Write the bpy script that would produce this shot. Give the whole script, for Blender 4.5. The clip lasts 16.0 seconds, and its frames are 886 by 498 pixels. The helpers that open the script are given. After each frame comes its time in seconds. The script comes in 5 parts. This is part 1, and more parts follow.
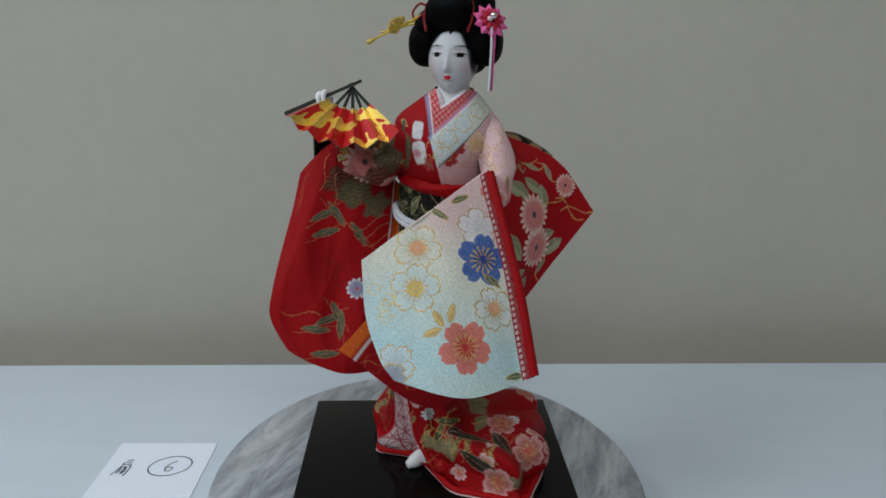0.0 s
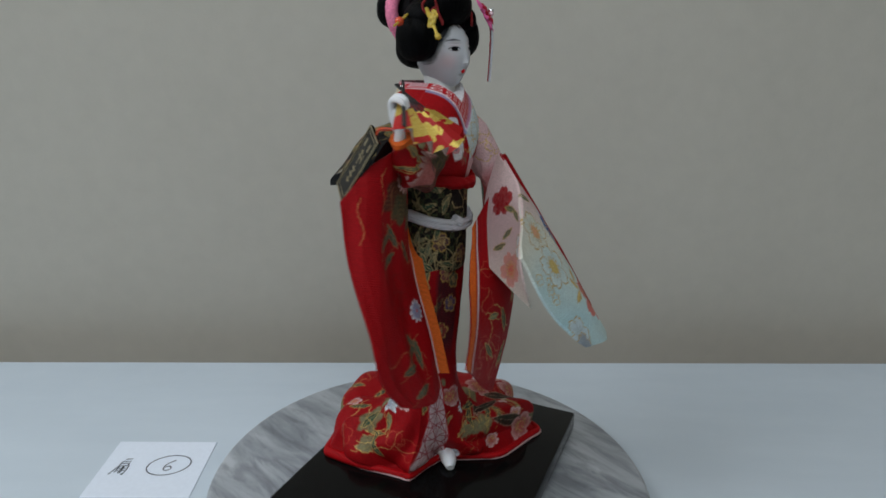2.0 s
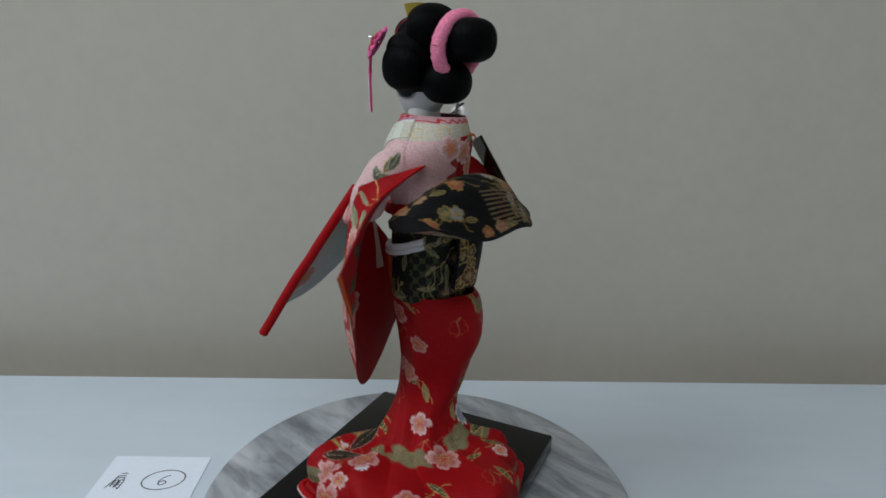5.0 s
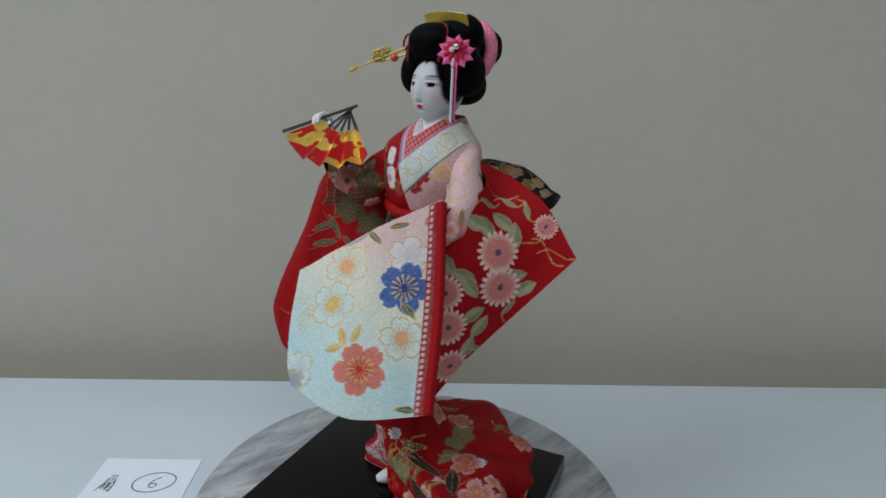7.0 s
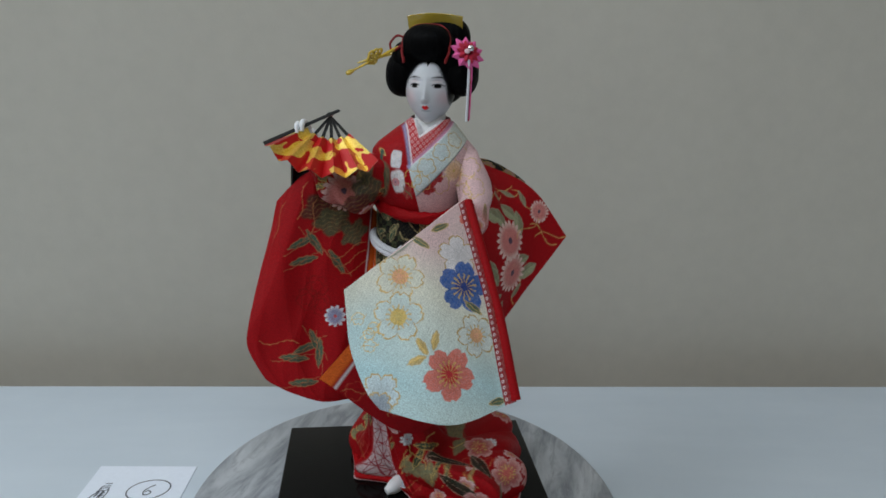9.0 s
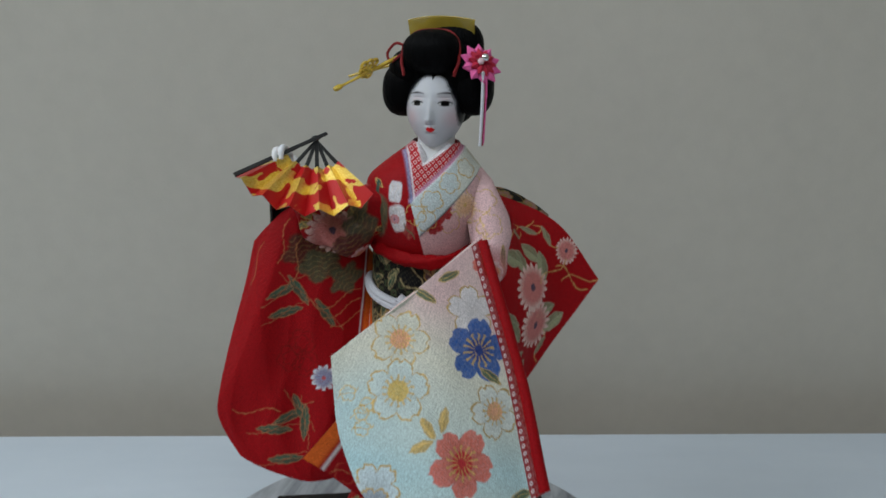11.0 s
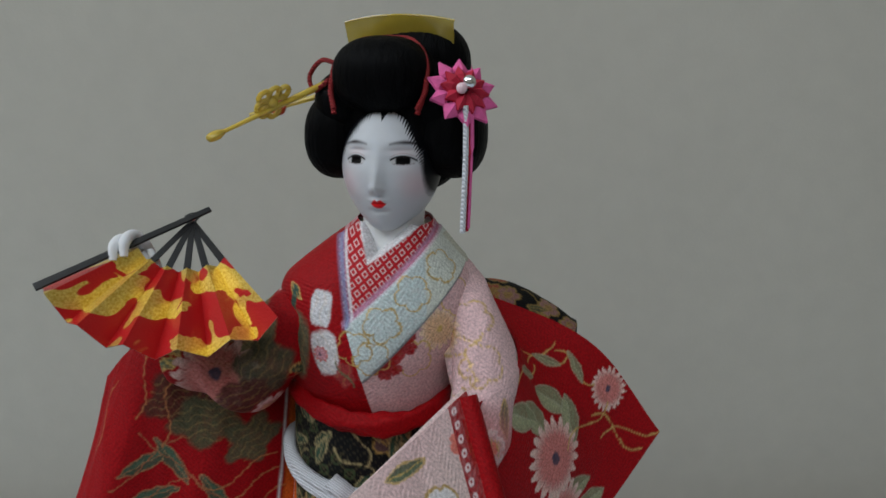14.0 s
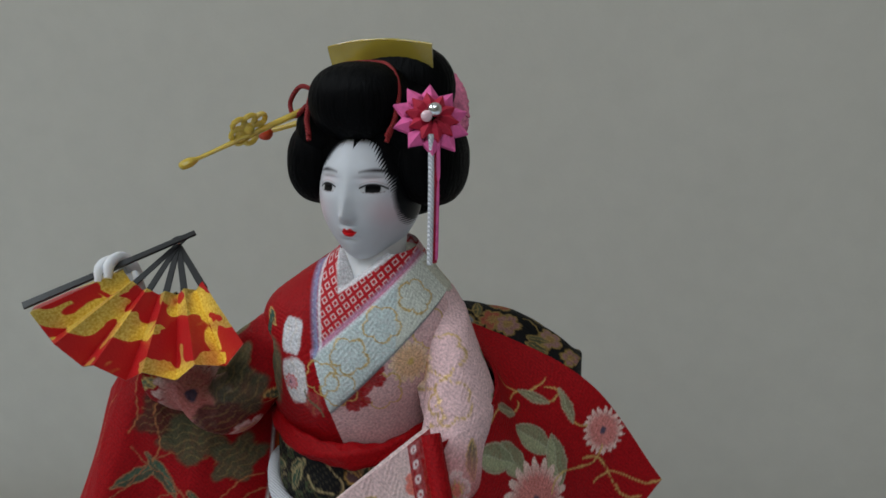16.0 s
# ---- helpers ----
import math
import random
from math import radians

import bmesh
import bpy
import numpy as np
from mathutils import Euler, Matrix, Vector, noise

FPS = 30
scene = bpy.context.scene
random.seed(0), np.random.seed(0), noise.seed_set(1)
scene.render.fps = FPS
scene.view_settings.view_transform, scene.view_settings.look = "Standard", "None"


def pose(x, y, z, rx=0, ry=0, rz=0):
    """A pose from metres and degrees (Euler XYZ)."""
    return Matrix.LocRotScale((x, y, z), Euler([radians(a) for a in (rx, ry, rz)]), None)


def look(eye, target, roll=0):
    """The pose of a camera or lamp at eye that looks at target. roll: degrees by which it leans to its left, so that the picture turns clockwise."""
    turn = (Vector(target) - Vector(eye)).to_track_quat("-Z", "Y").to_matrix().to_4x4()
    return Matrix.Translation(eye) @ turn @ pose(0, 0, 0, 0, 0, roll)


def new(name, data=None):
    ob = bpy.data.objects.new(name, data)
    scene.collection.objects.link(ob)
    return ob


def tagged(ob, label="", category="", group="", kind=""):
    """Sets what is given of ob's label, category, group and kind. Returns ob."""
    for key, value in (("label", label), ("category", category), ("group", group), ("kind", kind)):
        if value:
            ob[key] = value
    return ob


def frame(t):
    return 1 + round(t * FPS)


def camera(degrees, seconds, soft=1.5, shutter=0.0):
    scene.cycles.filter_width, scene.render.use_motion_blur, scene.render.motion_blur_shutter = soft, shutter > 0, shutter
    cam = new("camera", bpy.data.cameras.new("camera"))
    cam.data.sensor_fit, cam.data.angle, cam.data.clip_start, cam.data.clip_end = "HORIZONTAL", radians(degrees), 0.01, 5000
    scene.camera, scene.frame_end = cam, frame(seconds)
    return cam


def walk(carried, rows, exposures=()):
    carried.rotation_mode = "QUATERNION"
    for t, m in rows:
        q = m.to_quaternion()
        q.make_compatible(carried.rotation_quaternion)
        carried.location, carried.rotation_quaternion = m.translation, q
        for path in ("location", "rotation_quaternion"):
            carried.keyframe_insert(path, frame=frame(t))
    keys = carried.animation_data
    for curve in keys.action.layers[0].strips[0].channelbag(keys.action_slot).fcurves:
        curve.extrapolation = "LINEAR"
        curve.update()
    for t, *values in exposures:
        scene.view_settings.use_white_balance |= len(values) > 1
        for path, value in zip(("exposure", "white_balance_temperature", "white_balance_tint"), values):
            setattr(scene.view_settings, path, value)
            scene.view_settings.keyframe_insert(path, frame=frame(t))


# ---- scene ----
cam = camera(66.31, 16.0, soft=1.6, shutter=0.5)
# seconds, eye in metres, pitch, roll and yaw in degrees
EYES = [
    (0.0, -0.0127, -0.4135, 0.3176, -17.37, -1.04, -2.44),
    (0.5, -0.0114, -0.4128, 0.3177, -17.39, -1.07, -2.39),
    (1.0, -0.0090, -0.4078, 0.3151, -17.61, -1.14, -2.16),
    (1.5, -0.0114, -0.4070, 0.3176, -17.82, -1.17, -2.32),
    (2.0, -0.0131, -0.4059, 0.3164, -17.68, -1.24, -2.20),
    (2.5, -0.0195, -0.4073, 0.3160, -17.64, -1.66, -2.68),
    (3.0, -0.0173, -0.4077, 0.3168, -16.91, -1.40, -2.43),
    (3.5, -0.0126, -0.4118, 0.3200, -16.79, -1.26, -2.12),
    (6.0, -0.0016, -0.4156, 0.3265, -16.45, -1.78, -1.77),
    (6.5, -0.0004, -0.4164, 0.3263, -16.39, -1.88, -1.85),
    (7.0, -0.0017, -0.4180, 0.3275, -16.38, -1.89, -2.15),
    (7.5, -0.0031, -0.4196, 0.3276, -16.27, -1.84, -2.55),
    (8.0, -0.0031, -0.4199, 0.3262, -16.11, -1.63, -2.86),
    (10.5, 0.0012, -0.3745, 0.3253, -15.67, -1.09, -2.34),
    (11.0, 0.0011, -0.3441, 0.3252, -15.09, -1.05, -2.20),
    (11.5, 0.0022, -0.3091, 0.3218, -14.41, -0.67, -2.01),
    (12.0, 0.0113, -0.2757, 0.3293, -14.73, -0.25, -0.90),
    (12.5, 0.0162, -0.2527, 0.3312, -13.84, -0.31, -1.26),
    (13.0, 0.0177, -0.2300, 0.3283, -12.82, -0.51, -1.53),
    (13.5, 0.0181, -0.2124, 0.3267, -12.44, -0.38, -1.36),
    (14.0, 0.0224, -0.2040, 0.3252, -12.58, -0.55, -1.16),
    (14.5, 0.0242, -0.1991, 0.3272, -12.47, -0.45, -1.12),
    (15.0, 0.0259, -0.1993, 0.3298, -12.36, -0.41, -1.07),
    (15.5, 0.0338, -0.1998, 0.3307, -11.94, -0.41, 0.23),
    (16.0, 0.0530, -0.1956, 0.3313, -12.25, -0.18, 5.85),
]
walk(cam, [(t, pose(x, y, z, 90 + pitch, roll, yaw)) for t, x, y, z, pitch, roll, yaw in EYES],
     exposures=[(0.0, 0.0), (10.5, 0.0), (13.5, -0.06), (16.0, -0.06)])

# the turn of the marble stand, in degrees
TURNS = [(0.0, -0.00), (0.5, -0.38), (1.0, 9.56), (1.5, 37.75), (2.0, 64.28), (2.5, 92.45), (3.0, 124.35), (3.5, 156.05), (4.0, 186.82), (4.5, 215.73), (5.0, 242.79), (5.5, 267.99), (6.0, 291.36), (6.5, 313.81), (7.0, 333.78), (7.5, 350.61), (8.0, 359.71), (8.5, 362.51), (9.2, 363.86), (10.5, 363.86), (11.0, 363.86), (11.5, 363.86), (12.0, 363.86), (12.5, 363.86), (13.0, 363.86), (13.5, 363.86), (14.0, 363.86), (14.5, 363.86), (15.0, 363.86), (15.5, 364.66), (16.0, 362.55)]

# ---- world and light ----
world = bpy.data.worlds.new("sky")
scene.world = world
world.use_nodes = True
wn = world.node_tree.nodes
sky = wn.new("ShaderNodeTexSky")
sky.sky_type, sky.sun_disc = "NISHITA", False
sky.sun_elevation, sky.sun_rotation = radians(35), radians(250)
world.node_tree.links.new(sky.outputs["Color"], wn["Background"].inputs["Color"])
wn["Background"].inputs["Strength"].default_value = 0.08


def window_light(name, place, target, wide, high, watts, colour):
    data = bpy.data.lights.new(name, "AREA")
    data.shape, data.size, data.size_y, data.energy, data.color = "RECTANGLE", wide, high, watts, colour
    new(name, data).matrix_world = look(place, target)


window_light("window_daylight", (-1.66, -0.6, 1.75), (0, -0.25, 0.1), 1.3, 1.0, 25.0, (0.835, 0.93, 1.0))
window_light("front_window_daylight", (-0.05, -1.56, 2.08), (0.05, 0.0, 0.1), 1.8, 0.85, 18.6, (0.845, 0.935, 1.0))


# ---- materials ----
class Mat:
    """A node material under construction."""

    def __init__(self, name, rough=0.5, metal=0.0, colour=(0.5, 0.5, 0.5)):
        self.m = bpy.data.materials.new(name)
        self.m.use_nodes = True
        self.n, self.l = self.m.node_tree.nodes, self.m.node_tree.links
        self.p = self.n["Principled BSDF"]
        self.p.inputs["Roughness"].default_value = rough
        self.p.inputs["Metallic"].default_value = metal
        self.p.inputs["Base Color"].default_value = (*colour, 1)
        self.co = self.n.new("ShaderNodeTexCoord").outputs["Object"]

    def stretched(self, sx, sy, sz, rz=0):
        k = self.n.new("ShaderNodeMapping")
        k.inputs["Scale"].default_value = (sx, sy, sz)
        turned = self.n.new("ShaderNodeMapping")
        turned.inputs["Rotation"].default_value = (0, 0, radians(rz))
        self.l.new(self.co, turned.inputs["Vector"])
        self.l.new(turned.outputs["Vector"], k.inputs["Vector"])
        return k.outputs["Vector"]

    def noise(self, scale, detail=4, vector=None, rough=0.55, distort=0.0):
        k = self.n.new("ShaderNodeTexNoise")
        k.inputs["Scale"].default_value, k.inputs["Detail"].default_value = scale, detail
        k.inputs["Roughness"].default_value, k.inputs["Distortion"].default_value = rough, distort
        self.l.new(vector or self.co, k.inputs["Vector"])
        return k.outputs["Fac"]

    def wave(self, scale, vector=None, distort=0.0, direction="X"):
        k = self.n.new("ShaderNodeTexWave")
        k.bands_direction = direction
        k.inputs["Scale"].default_value, k.inputs["Distortion"].default_value = scale, distort
        self.l.new(vector or self.co, k.inputs["Vector"])
        return k.outputs["Fac"]

    def ramp(self, fac, stops):
        k = self.n.new("ShaderNodeValToRGB")
        while len(k.color_ramp.elements) < len(stops):
            k.color_ramp.elements.new(0.5)
        for e, (at, c) in zip(k.color_ramp.elements, stops):
            e.position, e.color = at, (*c, 1)
        self.l.new(fac, k.inputs["Fac"])
        return k.outputs["Color"]

    def mix(self, a, b, fac=1.0, kind="MULTIPLY"):
        k = self.n.new("ShaderNodeMix")
        k.data_type, k.blend_type = "RGBA", kind
        for socket, value in ((k.inputs[0], fac), (k.inputs[6], a), (k.inputs[7], b)):
            if isinstance(value, (int, float)):
                socket.default_value = value
            elif isinstance(value, tuple):
                socket.default_value = (*value, 1)
            else:
                self.l.new(value, socket)
        return k.outputs[2]

    def attribute(self, name, out="Color"):
        k = self.n.new("ShaderNodeAttribute")
        k.attribute_name = name
        return k.outputs[out]

    def set(self, socket, value):
        if isinstance(value, (int, float)):
            self.p.inputs[socket].default_value = value
        else:
            self.l.new(value, self.p.inputs[socket])
        return self

    def bump(self, height, strength=0.2, distance=0.0005):
        k = self.n.new("ShaderNodeBump")
        k.inputs["Strength"].default_value, k.inputs["Distance"].default_value = strength, distance
        self.l.new(height, k.inputs["Height"])
        self.l.new(k.outputs["Normal"], self.p.inputs["Normal"])
        return self


def wall_paint():
    k = Mat("wall_paint", 0.85)
    big = k.ramp(k.noise(2.0, 3), [(0.3, (0.470, 0.442, 0.385)), (0.7, (0.510, 0.480, 0.420))])
    fine = k.ramp(k.noise(60, 5), [(0.3, (0.95, 0.95, 0.95)), (0.7, (1, 1, 1))])
    return k.set("Base Color", k.mix(big, fine)).bump(k.noise(420, 3), 0.15, 0.0006).m


def table_white():
    k = Mat("white_laminate", 0.42)
    base = k.ramp(k.noise(7, 4, k.stretched(1, 4, 1)), [(0.3, (0.610, 0.680, 0.755)), (0.7, (0.650, 0.720, 0.795))])
    return k.set("Base Color", base).set("Roughness", k.ramp(k.noise(40, 4), [(0.3, (0.38,) * 3), (0.7, (0.5,) * 3)])).m


def marble():
    k = Mat("grey_marble", 0.3)
    v = k.stretched(1.0, 4.2, 1.0, -68)
    bands = k.ramp(k.noise(8, 8, v, 0.6, 0.8), [(0.34, (0.20, 0.215, 0.235)), (0.5, (0.40, 0.42, 0.445)), (0.66, (0.58, 0.60, 0.62))])
    veins = k.ramp(k.noise(20, 8, v, 0.7, 1.2), [(0.36, (0.62, 0.62, 0.64)), (0.52, (1, 1, 1))])
    cloud = k.ramp(k.noise(9, 4), [(0.3, (0.86, 0.87, 0.9)), (0.7, (1, 1, 1))])
    return k.set("Base Color", k.mix(k.mix(bands, veins), cloud)).m


def lacquer():
    k = Mat("black_lacquer", 0.16, colour=(0.0035, 0.0035, 0.0035))
    k.set("Roughness", k.ramp(k.noise(30, 5), [(0.3, (0.08,) * 3), (0.7, (0.16,) * 3)])).set("Specular IOR Level", 0.15)
    return k.bump(k.noise(180, 3), 0.03, 0.0003).m


def silk():
    """Woven, printed kimono cloth: the print is the mesh's dye, metal threads its gold; a herringbone twill lies over it."""
    k = Mat("printed_silk", 0.62)
    axis = k.n.new("ShaderNodeSeparateXYZ")
    k.l.new(k.co, axis.inputs["Vector"])

    def calc(kind, a, b=None):
        m = k.n.new("ShaderNodeMath")
        m.operation = kind
        for socket, value in zip(m.inputs, (a, b)):
            if isinstance(value, (int, float)):
                socket.default_value = value
            elif value is not None:
                k.l.new(value, socket)
        return m.outputs["Value"]

    wander = calc("MULTIPLY", k.noise(55, 2), 0.004)
    zigzag = calc("ADD", calc("PINGPONG", calc("ADD", axis.outputs["X"], calc("MULTIPLY", axis.outputs["Y"], 0.8)), 0.0042), calc("ADD", axis.outputs["Z"], wander))
    twill = calc("ADD", calc("MULTIPLY", calc("SINE", calc("MULTIPLY", zigzag, 3700.0)), 0.5), 0.5)
    patchy = k.ramp(k.noise(45, 3), [(0.38, (0,) * 3), (0.62, (1,) * 3)])
    shade = k.mix((1.0, 1.0, 1.0), k.ramp(twill, [(0.1, (0.78,) * 3), (0.75, (1.06,) * 3)]), k.mix(patchy, (0.40, 0.40, 0.40)), "MIX")
    weave = k.mix(shade, k.ramp(k.noise(1500, 3), [(0.32, (0.72,) * 3), (0.68, (1.15,) * 3)]))
    k.set("Base Color", k.mix(k.attribute("dye"), weave)).set("Metallic", k.attribute("gold", "Fac"))
    k.set("Roughness", k.ramp(k.attribute("gold", "Fac"), [(0.0, (0.58,) * 3), (1.0, (0.33,) * 3)]))
    k.set("Specular IOR Level", 0.12)
    return k.bump(calc("ADD", calc("MULTIPLY", twill, 0.3), k.noise(1100, 4)), 0.5, 0.0005).m


def porcelain():
    k = Mat("white_porcelain", 0.33)
    k.set("Base Color", k.mix(k.attribute("dye"), k.ramp(k.noise(300, 3), [(0.3, (0.97,) * 3), (0.7, (1,) * 3)])))
    k.set("Subsurface Weight", 0.08).set("Specular IOR Level", 0.12)
    k.p.inputs["Subsurface Radius"].default_value = (0.002, 0.0015, 0.001)
    return k.m


def hair_black():
    k = Mat("black_hair", 0.5)
    strand = k.noise(420, 5, k.stretched(1.0, 1.0, 0.10), 0.65)
    k.set("Base Color", k.ramp(strand, [(0.3, (0.0008, 0.0008, 0.001)), (0.75, (0.003, 0.003, 0.0035))]))
    k.set("Specular IOR Level", 0.045)
    return k.bump(strand, 0.9, 0.0009).m


def plain(name, colour, rough=0.5, metal=0.0, grain=400, spread=0.15, relief=0.1):
    k = Mat(name, rough, metal)
    lo, hi = tuple(c * (1 - spread) for c in colour), tuple(min(1, c * (1 + spread)) for c in colour)
    return k.set("Base Color", k.ramp(k.noise(grain, 4), [(0.3, lo), (0.7, hi)])).bump(k.noise(grain * 2, 3), relief, 0.0003).m


def twisted(name, colour):
    k = Mat(name, 0.7)
    w = k.wave(520, k.stretched(1, 1, 1), 0.5, "DIAGONAL")
    k.set("Base Color", k.ramp(w, [(0.15, tuple(c * 0.72 for c in colour)), (0.6, colour)]))
    return k.bump(w, 0.6, 0.0005).m


def amber():
    k = Mat("amber_plastic", 0.22, colour=(0.78, 0.52, 0.05))
    k.set("Transmission Weight", 0.5).set("Base Color", k.ramp(k.noise(120, 3), [(0.3, (0.82, 0.56, 0.06)), (0.7, (0.95, 0.74, 0.14))]))
    return k.m


def gold_foil(name="gold_foil", colour=(0.83, 0.53, 0.10)):
    k = Mat(name, 0.3, 0.85)
    k.set("Base Color", k.ramp(k.noise(500, 4), [(0.3, tuple(c * 0.85 for c in colour)), (0.7, colour)]))
    return k.bump(k.noise(700, 4), 0.25, 0.0003).m


def fan_paper():
    """Gold foil with wandering red clouds."""
    k = Mat("gold_and_red_foil", 0.36, 0.4)
    grain = k.noise(1400, 5)
    gold = k.ramp(grain, [(0.35, (0.74, 0.47, 0.06)), (0.65, (1.0, 0.80, 0.24))])
    cloud = k.noise(66, 2, k.stretched(1, 1, 1.5), 0.45, 0.8)
    k.set("Base Color", k.mix(gold, (0.52, 0.008, 0.010), k.ramp(cloud, [(0.457, (0,) * 3), (0.466, (1,) * 3)]), "MIX"))
    k.set("Metallic", k.ramp(cloud, [(0.457, (0.78,) * 3), (0.466, (0.15,) * 3)]))
    return k.bump(grain, 0.45, 0.0004).m


def comb_plastic():
    k = Mat("olive_amber_plastic", 0.15, colour=(0.62, 0.50, 0.08))
    k.set("Transmission Weight", 0.5).set("Base Color", k.ramp(k.noise(70, 3), [(0.3, (0.56, 0.42, 0.05)), (0.7, (0.72, 0.56, 0.09))]))
    return k.m


WALL, TABLE, MARBLE, LACQUER = wall_paint(), table_white(), marble(), lacquer()
SILK, PORCELAIN, HAIR = silk(), porcelain(), hair_black()
CARD, INK = plain("white_card", (0.82, 0.87, 0.97), 0.7, 0, 300, 0.02, 0.05), plain("pencil_ink", (0.05, 0.055, 0.075), 0.6)
RED_CORD, WHITE_CORD = twisted("red_cord", (0.26, 0.004, 0.006)), twisted("white_cord", (0.74, 0.75, 0.80))
PINK_FUZZ = plain("pink_chirimen", (0.80, 0.22, 0.36), 0.9, 0, 900, 0.25, 1.0)
BLACK_RIB = plain("black_bamboo", (0.012, 0.012, 0.013), 0.35)
FAN_PAPER, FAN_BACK = fan_paper(), plain("pale_paper", (0.46, 0.36, 0.31), 0.8)
GOLD, AMBER, COMB = gold_foil(), amber(), comb_plastic()
RED_BEAD, SILVER = plain("orange_red_bead", (0.62, 0.07, 0.02), 0.25), plain("silver_bead", (0.8, 0.8, 0.82), 0.15, 1.0)
PETAL_RED, PETAL_PINK = plain("crimson_cloth", (0.42, 0.008, 0.035), 0.8), plain("pink_cloth", (0.70, 0.11, 0.32), 0.8)
FLOOR_WOOD, CEILING_WHITE = plain("floor_wood", (0.26, 0.17, 0.10), 0.5, 0, 12), plain("ceiling_white", (0.75, 0.75, 0.73), 0.9, 0, 20, 0.03)
DULL_GOLD = gold_foil("dull_gold", (0.38, 0.31, 0.18))


# ---- geometry helpers ----
def part(name, bm, material, parent=None, label="", smooth=True):
    """Links a bmesh as one mesh object, under a thing or part if one is given."""
    me = bpy.data.meshes.new(name)
    bmesh.ops.recalc_face_normals(bm, faces=bm.faces)
    bm.to_mesh(me)
    bm.free()
    for m in material if isinstance(material, (list, tuple)) else [material]:
        me.materials.append(m)
    if smooth:
        me.shade_smooth()
        me.set_sharp_from_angle(angle=radians(38))
    ob = new(name, me)
    if parent:
        ob.parent = parent
    if label:
        tagged(ob, label)
    return ob


def bevelled_box(x0, y0, z0, x1, y1, z1, bevel=0.001, segments=2):
    bm = bmesh.new()
    bmesh.ops.create_cube(bm, size=1)
    bmesh.ops.scale(bm, vec=(x1 - x0, y1 - y0, z1 - z0), verts=bm.verts)
    bmesh.ops.translate(bm, vec=((x0 + x1) / 2, (y0 + y1) / 2, (z0 + z1) / 2), verts=bm.verts)
    if bevel:
        bmesh.ops.bevel(bm, geom=list(bm.edges), offset=bevel, segments=segments, affect="EDGES", profile=0.5)
    return bm


def spline(points, n):
    """n points on a smooth curve through the given ones (Catmull-Rom), along axis 0."""
    p = np.asarray(points, float)
    k = len(p)
    if k == 2:
        s = np.linspace(0, 1, n).reshape((n,) + (1,) * (p.ndim - 1))
        return p[0] * (1 - s) + p[1] * s
    q = np.concatenate([[2 * p[0] - p[1]], p, [2 * p[-1] - p[-2]]])
    s = np.linspace(0, k - 1, n)
    i = np.minimum(s.astype(int), k - 2)
    u = (s - i).reshape((n,) + (1,) * (p.ndim - 1))
    a, b, c, d = q[i], q[i + 1], q[i + 2], q[i + 3]
    return 0.5 * (2 * b + (c - a) * u + (2 * a - 5 * b + 4 * c - d) * u ** 2 + (3 * b - a - 3 * c + d) * u ** 3)


def tensor(ctrl, n, m):
    """A smooth n x m sheet through a grid of control points given in millimetres."""
    p = spline(np.asarray(ctrl, float) / 1000, n)
    return np.swapaxes(spline(np.swapaxes(p, 0, 1), m), 0, 1)


def tube_grid(path, radii, n=24, sides=16, flat=1.0, up=(0, 0, 1)):
    """Rings round a smooth path; path and radii in millimetres."""
    p = spline(np.asarray(path, float) / 1000, n)
    r = spline(np.asarray(radii, float)[:, None] / 1000, n)[:, 0]
    t = np.gradient(p, axis=0)
    t /= np.linalg.norm(t, axis=1)[:, None]
    a = np.cross(t, np.asarray(up, float))
    a /= np.linalg.norm(a, axis=1)[:, None] + 1e-9
    b = np.cross(a, t)
    phi = np.linspace(0, 2 * np.pi, sides, endpoint=False)
    return p[:, None] + r[:, None, None] * (np.cos(phi)[None, :, None] * a[:, None] + flat * np.sin(phi)[None, :, None] * b[:, None])


def bm_grid(bm, g, closed=False, caps=False, material=0):
    n, m = g.shape[:2]
    v = [[bm.verts.new(g[i, j]) for j in range(m)] for i in range(n)]
    for i in range(n - 1):
        for j in range(m if closed else m - 1):
            f = bm.faces.new((v[i][j], v[i][(j + 1) % m], v[i + 1][(j + 1) % m], v[i + 1][j]))
            f.material_index = material
    if caps:
        for ring in (v[0], v[-1]):
            bm.faces.new(ring).material_index = material
    return bm


def tube(path, radii, n=24, sides=10, flat=1.0, up=(0, 0, 1)):
    return bm_grid(bmesh.new(), tube_grid(path, radii, n, sides, flat, up), True, True)


# ---- the room ----
BACK = 0.2113


def slab(name, box, material, label="", bevel=0.0, kind="structure"):
    ob = part(name, bevelled_box(*box, bevel=bevel), material, smooth=bevel > 0)
    return tagged(ob, label, kind=kind)


WALL_Y = BACK + 0.06   # the table stands a little off the wall
TOP = 2.65
slab("wall_north", (-1.8, WALL_Y, -0.72, 2.2, WALL_Y + 0.1, TOP), WALL, "plain beige painted wall behind the table")
slab("wall_east", (2.1, -1.6, -0.72, 2.2, WALL_Y, TOP), WALL, "plain beige painted side wall")
for box in [(-1.8, -1.6, -0.72, -1.7, -1.3, TOP), (-1.8, 0.1, -0.72, -1.7, WALL_Y, TOP), (-1.8, -1.3, -0.72, -1.7, 0.1, 1.2), (-1.8, -1.3, 2.3, -1.7, 0.1, TOP)]:
    slab("wall_west", box, WALL, "beige wall round a high side window")
